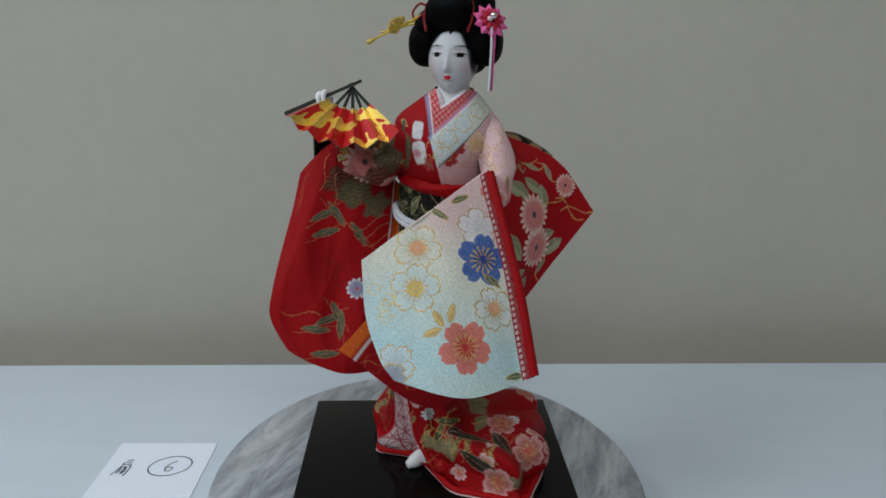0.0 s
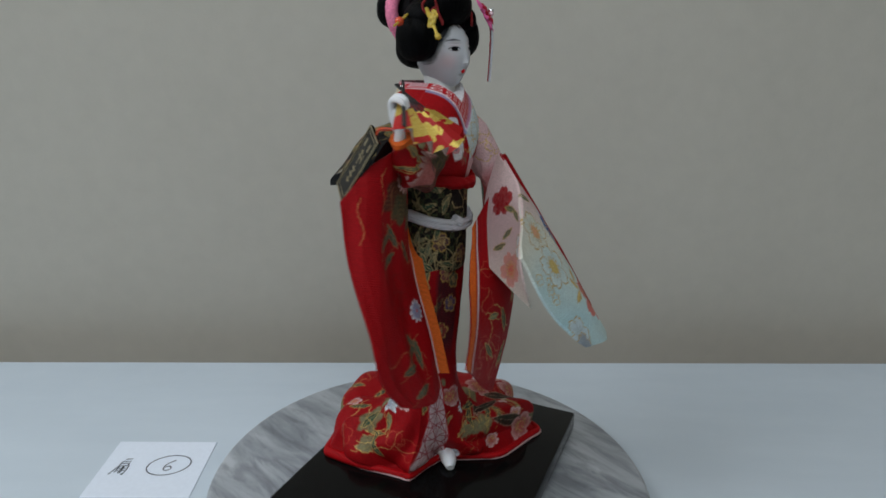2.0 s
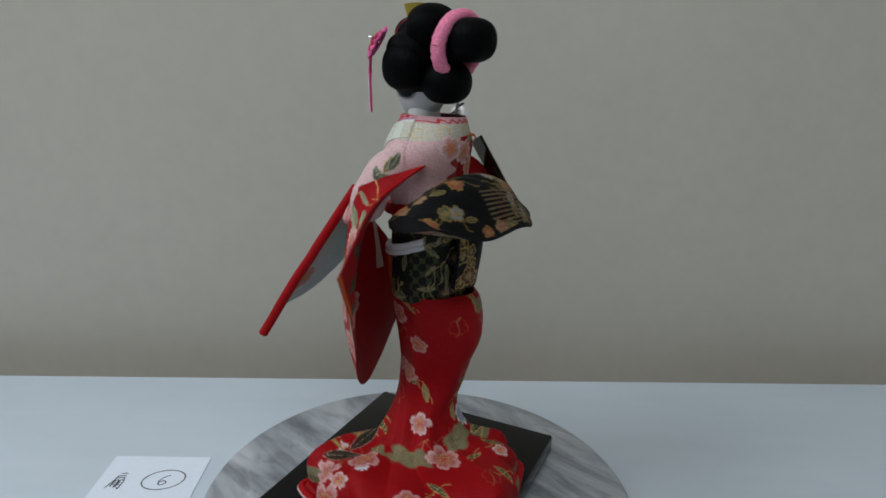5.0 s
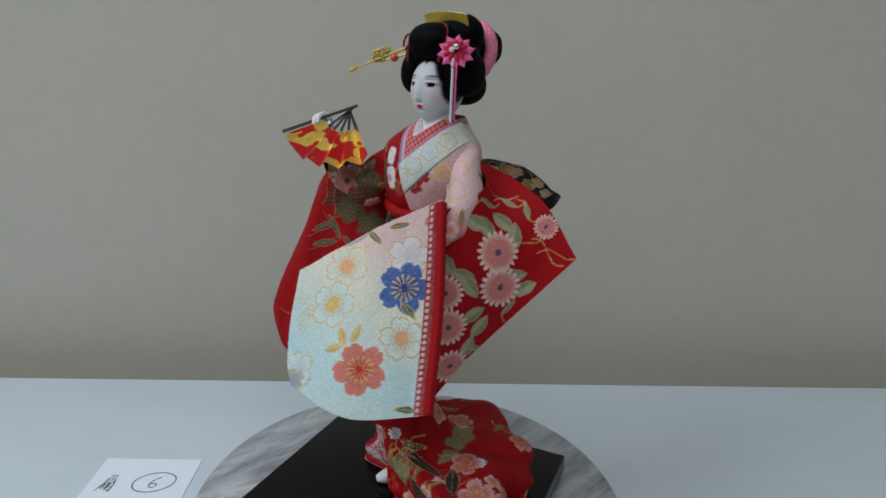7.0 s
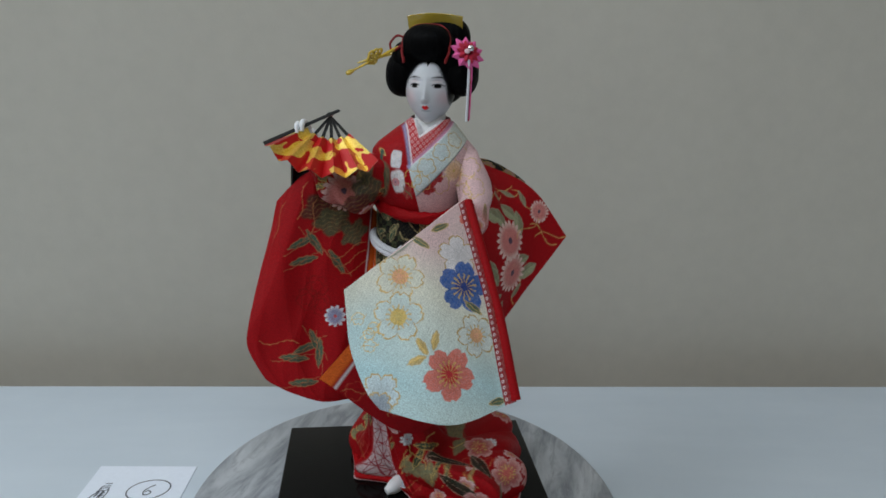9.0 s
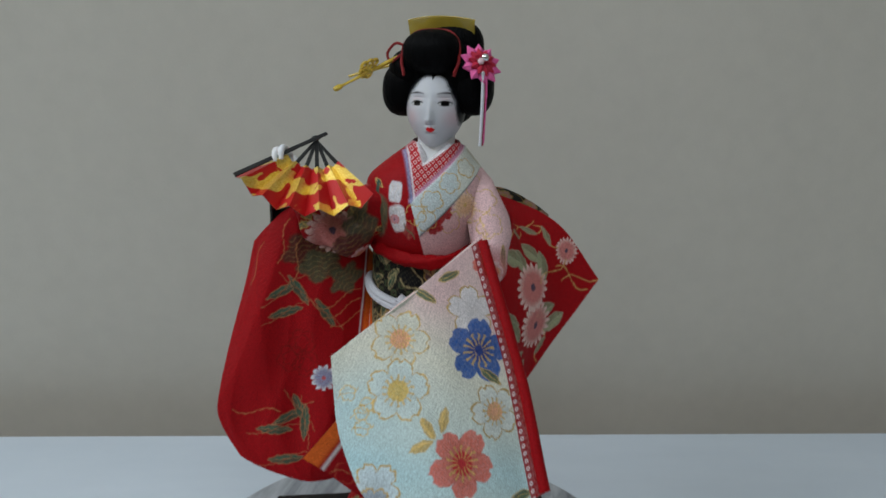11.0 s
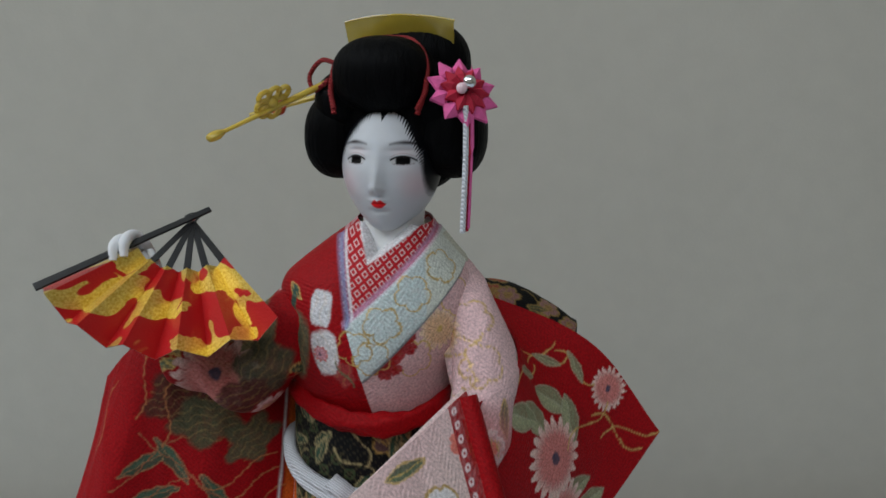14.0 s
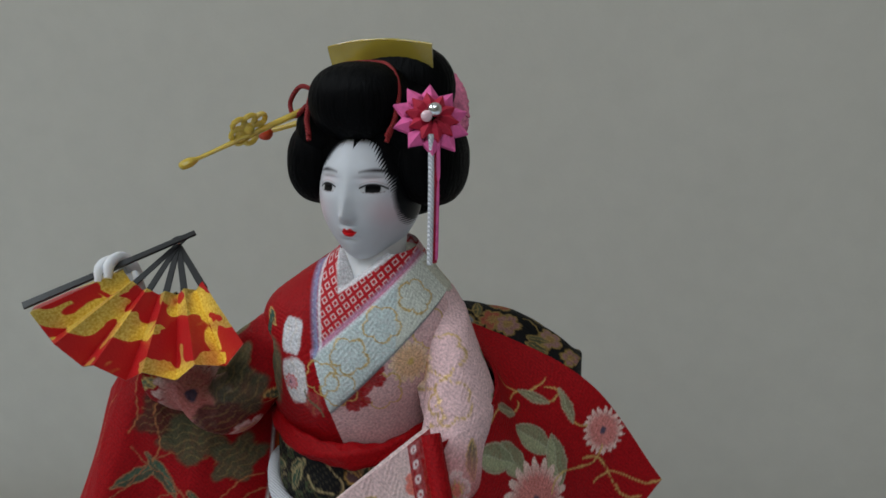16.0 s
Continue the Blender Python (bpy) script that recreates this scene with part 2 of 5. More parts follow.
for box in [(-1.8, -1.7, -0.72, -1.0, -1.6, TOP), (0.9, -1.7, -0.72, 2.2, -1.6, TOP), (-1.0, -1.7, -0.72, 0.9, -1.6, 1.6), (-1.0, -1.7, 2.55, 0.9, -1.6, TOP)]:
    slab("wall_south", box, WALL, "beige wall round a high front window")
slab("floor", (-1.8, -1.7, -0.82, 2.2, WALL_Y + 0.1, -0.72), FLOOR_WOOD, "brown wooden floor")
slab("ceiling", (-1.8, -1.7, TOP, 2.2, WALL_Y + 0.1, TOP + 0.1), CEILING_WHITE, "white ceiling")

table = tagged(new("table"), "white laminate table pushed against the beige wall", "table")
part("tabletop", bevelled_box(-0.95, -0.55, -0.03, 0.95, BACK, 0.0, 0.003), TABLE, table)
for x in (-0.9, 0.86):
    for y in (-0.5, BACK - 0.06):
        part("leg", bevelled_box(x, y, -0.72, x + 0.04, y + 0.04, -0.03, 0.002), TABLE, table)


# ---- the turning stand and what stands by it ----
def lathe(profile, sides=160):
    phi = np.linspace(0, 2 * np.pi, sides, endpoint=False)
    g = np.array([[(r * math.cos(a), r * math.sin(a), z) for a in phi] for r, z in profile])
    return bm_grid(bmesh.new(), g, True, True)


turntable = tagged(new("turntable"), "round grey-veined marble turntable on the white table", "turntable")
part("marble_disc", lathe([(0.1492, 0.007), (0.1507, 0.0085), (0.1514, 0.012), (0.151, 0.018), (0.1497, 0.0195), (0.1477, 0.02)], 220), MARBLE, turntable)
part("foot_ring", lathe([(0.085, 0.0), (0.09, 0.0), (0.09, 0.0072), (0.085, 0.0072)], 96), BLACK_RIB, turntable, "dark foot ring")

plinth = tagged(new("plinth"), "black lacquered rectangular display plinth under the doll", "plinth")
part("board", bevelled_box(-0.0870, -0.0795, 0.0245, 0.0945, 0.0710, 0.0392, 0.0016, 3), LACQUER, plinth)
part("base_rim", bevelled_box(-0.0800, -0.0725, 0.0200, 0.0875, 0.0640, 0.0247, 0.0005), LACQUER, plinth)

card = tagged(new("number_card"), "white paper card with a handwritten character and circled six", "card")
part("paper", bevelled_box(-0.038, -0.034, 0.0, 0.038, 0.034, 0.0006, 0.0), CARD, card, smooth=False)


def ink_stroke(points, width=0.00095):
    p = spline(np.array([(x, y, 0.0) for x, y in points]) / 1000, 6 * len(points))
    t = np.gradient(p, axis=0)
    side = np.stack([-t[:, 1], t[:, 0], 0 * t[:, 0]], 1)
    side *= width / 2 / (np.linalg.norm(side, axis=1)[:, None] + 1e-9)
    z = np.array([0, 0, 0.00072])
    return bm_grid(bmesh.new(), np.stack([p - side + z, p + side + z], 1))


def handwriting(name, strokes, label):
    bm = bmesh.new()
    for s in strokes:
        one = ink_stroke(s)
        me = bpy.data.meshes.new("stroke")
        one.to_mesh(me)
        one.free()
        bm.from_mesh(me)
        bpy.data.meshes.remove(me)
    return part(name, bm, INK, card, label, smooth=False)


ring = [(11 + 15.4 * math.cos(a) + 1.5 * math.sin(a), 3.4 + 12.2 * math.sin(a) + 0.8 * math.cos(a)) for a in np.linspace(1.2, 1.3 + 2 * math.pi, 26)]
handwriting("circle", [ring], "hand-drawn oval ring in dark ink")
handwriting("numeral", [[(14.5, 9.5), (11, 6.5), (8.4, 2), (9, -2.4), (12.2, -2.6), (13.8, 0.2), (11.8, 2.2), (9, 0.6)]], "handwritten numeral 6")
handwriting("character", [[(-24, 10.5), (-19, 11)], [(-25, 7.5), (-19, 8)], [(-25, 5), (-19.5, 5.5), (-19.5, 3.5)], [(-25, 7.5), (-26, 1), (-29.5, -8)],
                          [(-25, 1.5), (-22.5, 2), (-23.2, -7)], [(-25, 1.5), (-26, -6)], [(-25, -1), (-23.5, -1)], [(-25.5, -3.5), (-23.7, -3.4)],
                          [(-21.5, 2), (-18.5, 2.3), (-19.3, -8), (-20.5, -7)], [(-21.5, 2), (-22, -6.5)], [(-21.3, -1), (-19.8, -0.8)], [(-21.5, -3.6), (-19.6, -3.4)]],
            "handwritten character for fan")
card.matrix_world = pose(-0.2075, 0.0370, 0.0, 0, 0, -1.0)


# ---- the doll: one mesh with printed cloth ----
class Figure:
    """Gathers grids with their dye and gold into one mesh."""

    def __init__(self):
        self.v, self.f, self.c, self.g, self.m = [], [], [], [], []
        self.count = 0

    def add(self, grid, dye, gold=None, material=0, closed=False, caps=False):
        n, m = grid.shape[:2]
        idx = np.arange(n * m).reshape(n, m) + self.count
        right = np.roll(idx, -1, 1)
        if not closed:
            idx_a, right = idx[:, :-1], idx[:, 1:]
        else:
            idx_a = idx
        quads = np.stack([idx_a[:-1], right[:-1], right[1:], idx_a[1:]], -1).reshape(-1, 4)
        dye = np.broadcast_to(np.asarray(dye, float), (n, m, 3))
        gold = np.zeros((n, m)) if gold is None else gold
        self.v.append(grid.reshape(-1, 3)), self.c.append(dye.reshape(-1, 3)), self.g.append(gold.reshape(-1))
        self.f.append(quads), self.m.append(np.full(len(quads), material))
        self.count += n * m
        if caps:
            for row in (0, n - 1):
                mid = grid[row].mean(0)
                self.add(np.stack([grid[row], np.broadcast_to(mid, grid[row].shape)]), np.stack([dye[row], dye[row]]), np.stack([gold[row], gold[row]]), material, closed)

    def sheet(self, front, back, dye_front, dye_back, gold_front=None, gold_back=None, rim=None):
        self.add(front, dye_front, gold_front)
        self.add(back[:, ::-1], dye_back[:, ::-1], None if gold_back is None else gold_back[:, ::-1])
        edge = lambda g: np.concatenate([g[0, :-1], g[:-1, -1], g[-1, :0:-1], g[:0:-1, 0]])
        a, b = edge(front), edge(back)
        colour = edge(dye_front) if rim is None else np.broadcast_to(np.asarray(rim, float), a.shape)
        self.add(np.stack([a, b]), np.stack([colour, colour]), None, 0, True)

    def build(self, name, materials):
        v, f = np.concatenate(self.v), np.concatenate(self.f)
        me = bpy.data.meshes.new(name)
        me.vertices.add(len(v)), me.loops.add(f.size), me.polygons.add(len(f))
        me.vertices.foreach_set("co", v.astype(np.float32).ravel())
        me.loops.foreach_set("vertex_index", f.astype(np.int32).ravel())
        me.polygons.foreach_set("loop_start", np.arange(0, f.size, 4, dtype=np.int32))
        me.polygons.foreach_set("material_index", np.concatenate(self.m).astype(np.int32))
        for m in materials:
            me.materials.append(m)
        me.update(calc_edges=True)
        me.validate()
        dye = me.attributes.new("dye", "FLOAT_COLOR", "POINT")
        dye.data.foreach_set("color", np.concatenate([np.concatenate(self.c), np.ones((len(v), 1))], 1).astype(np.float32).ravel())
        gold = me.attributes.new("gold", "FLOAT", "POINT")
        gold.data.foreach_set("value", np.concatenate(self.g).astype(np.float32))
        me.shade_smooth()
        return new(name, me)


RED, DEEP = (0.315, 0.003, 0.006), (0.25, 0.002, 0.005)
WHITE, CREAM, AQUA, BLUSH = (0.74, 0.75, 0.75), (0.69, 0.68, 0.58), (0.45, 0.65, 0.69), (0.70, 0.47, 0.48)
SALMON, ROSE, ORANGE = (0.66, 0.16, 0.12), (0.62, 0.22, 0.20), (0.72, 0.14, 0.02)
OLIVE, GREEN, DARK_GREEN, TAN = (0.20, 0.19, 0.10), (0.12, 0.16, 0.09), (0.03, 0.07, 0.045), (0.42, 0.30, 0.16)
BLUE, PURPLE, BLACK, GOLD_DYE = (0.030, 0.105, 0.36), (0.15, 0.09, 0.20), (0.008, 0.008, 0.009), (0.62, 0.42, 0.14)


class Cloth:
    """A sheet of cloth with its print. Motifs are laid out in the cloth's own tangent plane, in millimetres."""

    def __init__(self, grid, dye):
        self.p, n, m = grid, *grid.shape[:2]
        self.dye = np.array(np.broadcast_to(np.asarray(dye, float), (n, m, 3)))
        self.gold = np.zeros((n, m))
        rnd = np.random.RandomState(n * 7 + m)
        t = rnd.rand(n, m)
        t[1:-1] = (t[:-2] + t[1:-1] + t[2:]) / 3
        t[:, 1:-1] = (t[:, :-2] + t[:, 1:-1] + t[:, 2:]) / 3
        self.thread = 0.91 + 0.09 * np.clip((t - 0.5) * 5, -2.2, 1)   # uneven cover of the embroidery
        self.u, self.v = np.meshgrid(np.linspace(0, 1, n), np.linspace(0, 1, m), indexing="ij")

    def near(self, point):
        d = ((self.p - np.asarray(point) / 1000) ** 2).sum(-1)
        i, j = np.unravel_index(d.argmin(), d.shape)
        return self.u[i, j], self.v[i, j]

    def local(self, at, turn=0.0):
        if len(at) == 3:
            at = self.near(at)
        n, m = self.dye.shape[:2]
        i, j = int(round(np.clip(at[0], 0, 1) * (n - 1))), int(round(np.clip(at[1], 0, 1) * (m - 1)))
        d = 3
        a = self.p[min(i + d, n - 1), j] - self.p[max(i - d, 0), j]
        b = self.p[i, min(j + d, m - 1)] - self.p[i, max(j - d, 0)]
        a /= np.linalg.norm(a) + 1e-12
        b = b - a * (a @ b)
        b /= np.linalg.norm(b) + 1e-12
        q = (self.p - self.p[i, j]) * 1000
        x, y, far = q @ a, q @ b, np.abs(q @ np.cross(a, b))
        k = self.p * 1000
        x = x + 0.22 * np.sin(k[..., 2] * 1.9 + k[..., 0] * 0.9) + 0.10 * np.sin(k[..., 0] * 4.7 - k[..., 2] * 3.1)
        y = y + 0.22 * np.sin(k[..., 0] * 1.6 - k[..., 1] * 1.3 + 2) + 0.10 * np.sin(k[..., 2] * 5.1 + k[..., 1] * 3.7)
        x = np.where(far > 14, 99, x)
        c, s = math.cos(radians(turn)), math.sin(radians(turn))
        return c * x + s * y, -s * x + c * y

    def lay(self, mask, colour, gold=0.0):
        mask = np.clip(mask, 0, 1) * self.thread
        self.dye += mask[..., None] * (np.asarray(colour) - self.dye)
        self.gold += mask * (gold - self.gold)

    def blossom(self, at, r, colour, centre=SALMON, outline=True, turn=0.0, petals=5, tip=None, stamens=True):
        x, y = self.local(at, turn)
        rho, phi = np.hypot(x, y), np.arctan2(y, x)
        k = np.abs(np.cos(petals * phi / 2))
        edge = r * (0.60 + 0.40 * k ** 0.55 - 0.09 * np.exp(-(((1 - k) / 0.02) ** 2)))
        self.lay((edge - rho) / 0.6 + 0.5, colour)
        dark = tuple(c * 0.62 for c in colour)
        self.lay(0.7 * np.clip(1 - rho / edge, 0, 1) * (rho < edge), dark)
        self.lay(0.45 * ((k < 0.22) & (rho < edge) & (rho > 0.3 * r)), dark)
        if tip is not None:
            self.lay(0.85 * np.clip((rho / edge - 0.62) / 0.34, 0, 1) * (rho < edge), tip)
        if outline:
            self.lay(1.5 - np.abs(rho - edge) / 0.45, (0.52, 0.34, 0.10), 0.6)
        if stamens:
            self.lay((0.34 * r - rho) / 0.6 + 0.5, centre)
            ray = (np.cos(14 * phi) > 0.45) & (rho < 0.52 * r) & (rho > 0.14 * r)
            self.lay(ray * 0.85, GOLD_DYE, 0.5)

    def daisy(self, at, r, colour=ROSE, tip=(0.74, 0.60, 0.55), n=17, heart=(0.05, 0.05, 0.09), turn=0.0):
        x, y = self.local(at, turn)
        rho, phi = np.hypot(x, y), np.arctan2(y, x)
        k = np.abs(np.cos(n * phi / 2))
        edge = r * (0.74 + 0.26 * k)
        self.lay((edge - rho) / 0.5 + 0.5, colour)
        self.lay(np.clip((rho / edge - 0.62) / 0.25, 0, 1) * (rho < edge) * (0.35 + 0.65 * k), tip)
        self.lay(((k < 0.16) & (rho < edge) & (rho > 0.25 * r)) * 0.5, DEEP)
        self.lay((0.15 * r - rho) / 0.5 + 0.5, heart)

    def leaf(self, at, long, wide, turn, colour=GREEN, rim=GOLD_DYE, vein=True):
        x, y = self.local(at, turn)
        w = wide * np.clip(1 - (x / long) ** 2, 0, 1)
        inside = (w - np.abs(y)) * (np.abs(x) < long)
        self.lay(inside / 0.4, colour)
        self.lay(0.6 * np.clip(inside / 0.8, 0, 1) * (y > 0), tuple(c * 1.7 for c in colour))
        if rim is not None:
            self.lay((1.2 - np.abs(np.abs(y) - w) / 0.32) * (np.abs(x) < long), rim, 0.5)
        if vein:
            self.lay((1.1 - np.abs(y) / 0.25) * (np.abs(x) < long * 0.85), rim if rim is not None else OLIVE, 0.4)

    def blob(self, at, rx, ry, turn, colour, wobble=0.12, lobes=5):
        x, y = self.local(at, turn)
        phi = np.arctan2(y / ry, x / rx)
        self.lay((1 + wobble * np.cos(lobes * phi) - np.hypot(x / rx, y / ry)) * 5 + 0.5, colour)
        inside = np.hypot(x / rx, y / ry) < 0.95
        self.lay(0.28 * inside * (np.sin(x * 1.1 + 1.5 * np.sin(y * 0.5)) > 0.2), tuple(c * 0.55 for c in colour))
        self.lay(0.16 * inside * (np.sin(y * 2.3 + 2 * np.sin(x * 0.7)) > 0.75), GOLD_DYE, 0.3)

    def vine(self, at, long, turn, bend=0.25, width=0.42, colour=GOLD_DYE, gold=0.6):
        x, y = self.local(at, turn)
        self.lay((1.2 - np.abs(y - bend * long * np.sin(x / long * 2.6)) / width) * (np.abs(x) < long), colour, gold)

    def scallop(self, at, r, turn=0.0, colour=GOLD_DYE):
        """A gold outlined blossom with an open heart."""
        x, y = self.local(at, turn)
        rho, phi = np.hypot(x, y), np.arctan2(y, x)
        edge = r * (0.72 + 0.28 * np.abs(np.cos(2.5 * phi)) ** 0.6)
        self.lay(1.25 - np.abs(rho - edge) / 0.36, colour, 0.6)

    def scatter(self, seed, count, kinds, u=(0.03, 0.97), v=(0.03, 0.97)):
        """Motifs strewn without order, kept apart from one another."""
        rnd, placed = random.Random(seed), []
        for _ in range(count * 8):
            at = (rnd.uniform(*u), rnd.uniform(*v))
            n, m = self.dye.shape[:2]
            p = self.p[int(at[0] * (n - 1)), int(at[1] * (m - 1))] * 1000
            if len(placed) < count and all(np.linalg.norm(p - q) > 11 for q in placed):
                placed.append(p)
                rnd.choice(kinds)(self, at, rnd)


def strewn_leaf(c, at, r):
    turn = r.uniform(0, 360)
    c.leaf(at, r.uniform(5, 8), r.uniform(1.4, 2.1), turn, r.choice([GREEN, OLIVE, DARK_GREEN]))
    c.vine((at[0], at[1]), 9, turn + 15, 0.2, 0.32)


def strewn_patch(c, at, r):
    c.blob(at, r.uniform(6, 9), r.uniform(4, 6), r.uniform(0, 180), OLIVE, 0.15, 4)
    c.vine(at, 7, r.uniform(0, 180), 0.2, 0.4)


def strewn_blossom(c, at, r):
    c.blossom(at, r.uniform(5.5, 8), (0.62, 0.25, 0.24), (0.55, 0.1, 0.1), False, r.uniform(0, 72), tip=(0.76, 0.62, 0.60))


def strewn_white(c, at, r):
    c.daisy(at, r.uniform(4, 5.5), (0.60, 0.66, 0.72), (0.8, 0.8, 0.8), 9, (0.5, 0.08, 0.1))


def strewn_outline(c, at, r):
    c.scallop(at, r.uniform(5, 8), r.uniform(0, 72), (0.50, 0.07, 0.04))
    c.vine(at, 8, r.uniform(0, 180), 0.3, 0.35, (0.5, 0.2, 0.08))


FIG = Figure()


def both_sides(base, thick, toward):
    """Two faces of a sheet, thick millimetres apart (a number or an array), the first one toward the given way."""
    du, dv = np.gradient(base, axis=0), np.gradient(base, axis=1)
    nrm = np.cross(du, dv)
    nrm /= np.linalg.norm(nrm, axis=2)[..., None] + 1e-12
    if (nrm.mean((0, 1)) @ np.asarray(toward, float)) < 0:
        nrm = -nrm
    half = (np.broadcast_to(np.asarray(thick, float), base.shape[:2]) / 2000)[..., None]
    return base + nrm * half, base - nrm * half


def ripple(base, seed, depth, scale, sharp=False):
    """Uneven folds of soft cloth, depth in millimetres."""
    n, m = base.shape[:2]
    rnd = random.Random(seed)
    out = np.zeros((n, m))
    u, v = np.meshgrid(np.linspace(0, 1, n), np.linspace(0, 1, m), indexing="ij")
    for k in range(5):
        a, b, c = rnd.uniform(-scale, scale), rnd.uniform(-scale, scale) * 0.6, rnd.uniform(0, 6.28)
        wave = np.sin(a * u * 3 + b * v * 3 + c)
        out += (1 - 2 * np.abs(wave) if sharp else wave) / 5
    du, dv = np.gradient(base, axis=0), np.gradient(base, axis=1)
    nrm = np.cross(du, dv)
    nrm /= np.linalg.norm(nrm, axis=2)[..., None] + 1e-12
    return base + nrm * (out * depth / 1000)[..., None]


def asanoha(x, y, size):
    """Lines of the hemp-leaf pattern."""
    out = np.zeros_like(x)
    for a in range(6):
        t = radians(30 * a)
        d = (x * math.cos(t) + y * math.sin(t)) / size
        d = np.abs(d - np.round(d)) * size
        out = np.maximum(out, 1.15 - d / (0.42 if a % 2 else 0.36))
    return out


def rounded(base, from_v, low, high):
    """Draws in the lower corners of a sheet, by parts of its width."""
    n, m = base.shape[:2]
    u = np.linspace(0, 1, n)
    out = base.copy()
    for j in range(int(from_v * m), m):
        k = ((j / (m - 1) - from_v) / (1 - from_v)) ** 2.5
        at = (low * k + u * (1 - (low + high) * k)) * (n - 1)
        i = np.minimum(at.astype(int), n - 2)
        f = (at - i)[:, None]
        out[:, j] = base[i, j] * (1 - f) + base[i + 1, j] * f
    return out


def right_sleeve():
    base = tensor([[(-19, 13, 226), (-23, 5, 186), (-27, -8, 150), (-35, -21, 113)],
                   [(-46, 2, 254), (-50, -1, 196), (-54, -14, 150), (-57, -26, 114)],
                   [(-66, 5, 252), (-74, 2, 200), (-79, -11, 157), (-80, -27, 124)],
                   [(-85, 14.5, 234), (-92, 4, 200), (-99.5, -10, 165), (-104, -21, 139)]], 210, 380)
    base = rounded(base, 0.78, 0.0, 0.20)
    base = ripple(ripple(base, 3, 4.2, 3.4), 13, 2.6, 4, True)
    u, v = np.meshgrid(np.linspace(0, 1, 210), np.linspace(0, 1, 380), indexing="ij")
    base[..., 1] -= 0.005 * np.exp(-((u - 0.74) / 0.17) ** 2) * np.clip(np.sin(np.pi * v), 0, 1) - 0.004 * np.exp(-((u - 0.42) / 0.16) ** 2) * np.clip(np.sin(np.pi * v), 0, 1)
    bulge = 1.0 + 6 * np.clip(np.sin(np.pi * u) * np.sin(np.pi * v), 0, 1) ** 0.6
    front, back = both_sides(base, bulge, (0, -1, 0))
    a, b = Cloth(front, RED), Cloth(back, RED)
    # olive cloth patches, deepened to paint in the shade below fan and hand
    a.blob((0.42, 0.13), 13, 9, 30, (0.09, 0.03, 0.02), 0.16), a.blob((0.33, 0.17), 11, 8, 30, (0.085, 0.085, 0.045), 0.16), a.blob((0.17, 0.17), 9, 7, 70, (0.10, 0.10, 0.055), 0.2), a.daisy((0.26, 0.05), 11, ROSE, (0.72, 0.52, 0.46))
    for at, turn in (((0.60, 0.262), 205), ((0.47, 0.255), 130), ((0.56, 0.335), 200), ((0.29, 0.315), 140), ((0.49, 0.732), 215), ((0.40, 0.69), 130), ((0.57, 0.80), 190), ((0.52, 0.92), 200), ((0.36, 0.74), 100)):
        a.leaf(at, 9.5, 2.3, turn, (0.045, 0.085, 0.055), (0.34, 0.20, 0.10)), a.vine(at, 14, turn + 8, 0.1, 0.3, (0.36, 0.13, 0.06), 0.2)
    for at, turn in (((0.2, 0.25), 40), ((0.17, 0.28), 35), ((0.13, 0.31), 30), ((0.70, 0.73), 5), ((0.62, 0.1), 60), ((0.5, 0.16), 70), ((0.85, 0.15), 50)):
        a.vine(at, 12, turn, 0.22, 0.36, (0.50, 0.20, 0.08))
    for at in ((0.42, 0.435), (0.38, 0.51), (0.50, 0.50)):
        a.scallop(at, 7.0, 20, (0.22, 0.012, 0.010)), a.scallop(at, 4.0, 50, (0.22, 0.012, 0.010))
    a.daisy((0.27, 0.555), 6.8, (0.26, 0.30, 0.44), (0.70, 0.70, 0.72), 11, (0.6, 0.1, 0.1))
    a.lay((0.055 - a.u) * 60, ORANGE), a.lay(1 - np.abs(a.u - 0.062) * 130, WHITE)
    b.scatter(41, 16, [strewn_leaf, strewn_outline, strewn_leaf, strewn_patch], (0.08, 0.95), (0.03, 0.75))
    for at, turn in (((0.25, 0.36), 20), ((0.3, 0.42), 80), ((0.22, 0.50), 10), ((0.30, 0.56), 60), ((0.36, 0.38), 120)):
        b.leaf(at, 9, 5, turn, (0.02, 0.055, 0.035), None)
    for at, turn in (((0.22, 0.27), 20), ((0.40, 0.30), -30), ((0.61, 0.305), 35), ((0.50, 0.34), 80)):
        b.vine(at, 11, turn, 0.3, 1.5, (0.46, 0.20, 0.14), 0.1)
    for at, rx, ry, turn, colour in (((0.40, 0.20), 9, 6, 10, OLIVE), ((0.22, 0.12), 8, 7, 0, (0.5, 0.26, 0.2)), ((0.6, 0.15), 7, 5, 30, (0.25, 0.22, 0.14)), ((0.45, 0.965), 22, 6, 85, (0.14, 0.13, 0.07))):
        b.blob(at, rx, ry, turn, colour, 0.15)
    b.daisy((0.744, 0.402), 11.5, PURPLE, (0.26, 0.17, 0.28), 14, (0.5, 0.06, 0.04)), b.leaf((0.86, 0.42), 8, 4, 70, (0.03, 0.07, 0.05), None)
    for at, r in (((0.457, 0.46), 5), ((0.80, 0.72), 12.5), ((0.42, 0.72), 13), ((0.57, 0.59), 14), ((0.75, 0.9), 8), ((0.2, 0.1), 9), ((0.93, 0.3), 8)):
        b.blossom(at, r, (0.57, 0.17, 0.16), (0.6, 0.2, 0.18), False, 15 * r, tip=(0.76, 0.56, 0.55))
    b.lay((0.05 - b.u) * 60, ORANGE), b.lay(1 - np.abs(b.u - 0.058) * 130, WHITE)
    FIG.sheet(front, back, a.dye, b.dye, a.gold, b.gold, DEEP)
    run = base[0, 12:356:6]
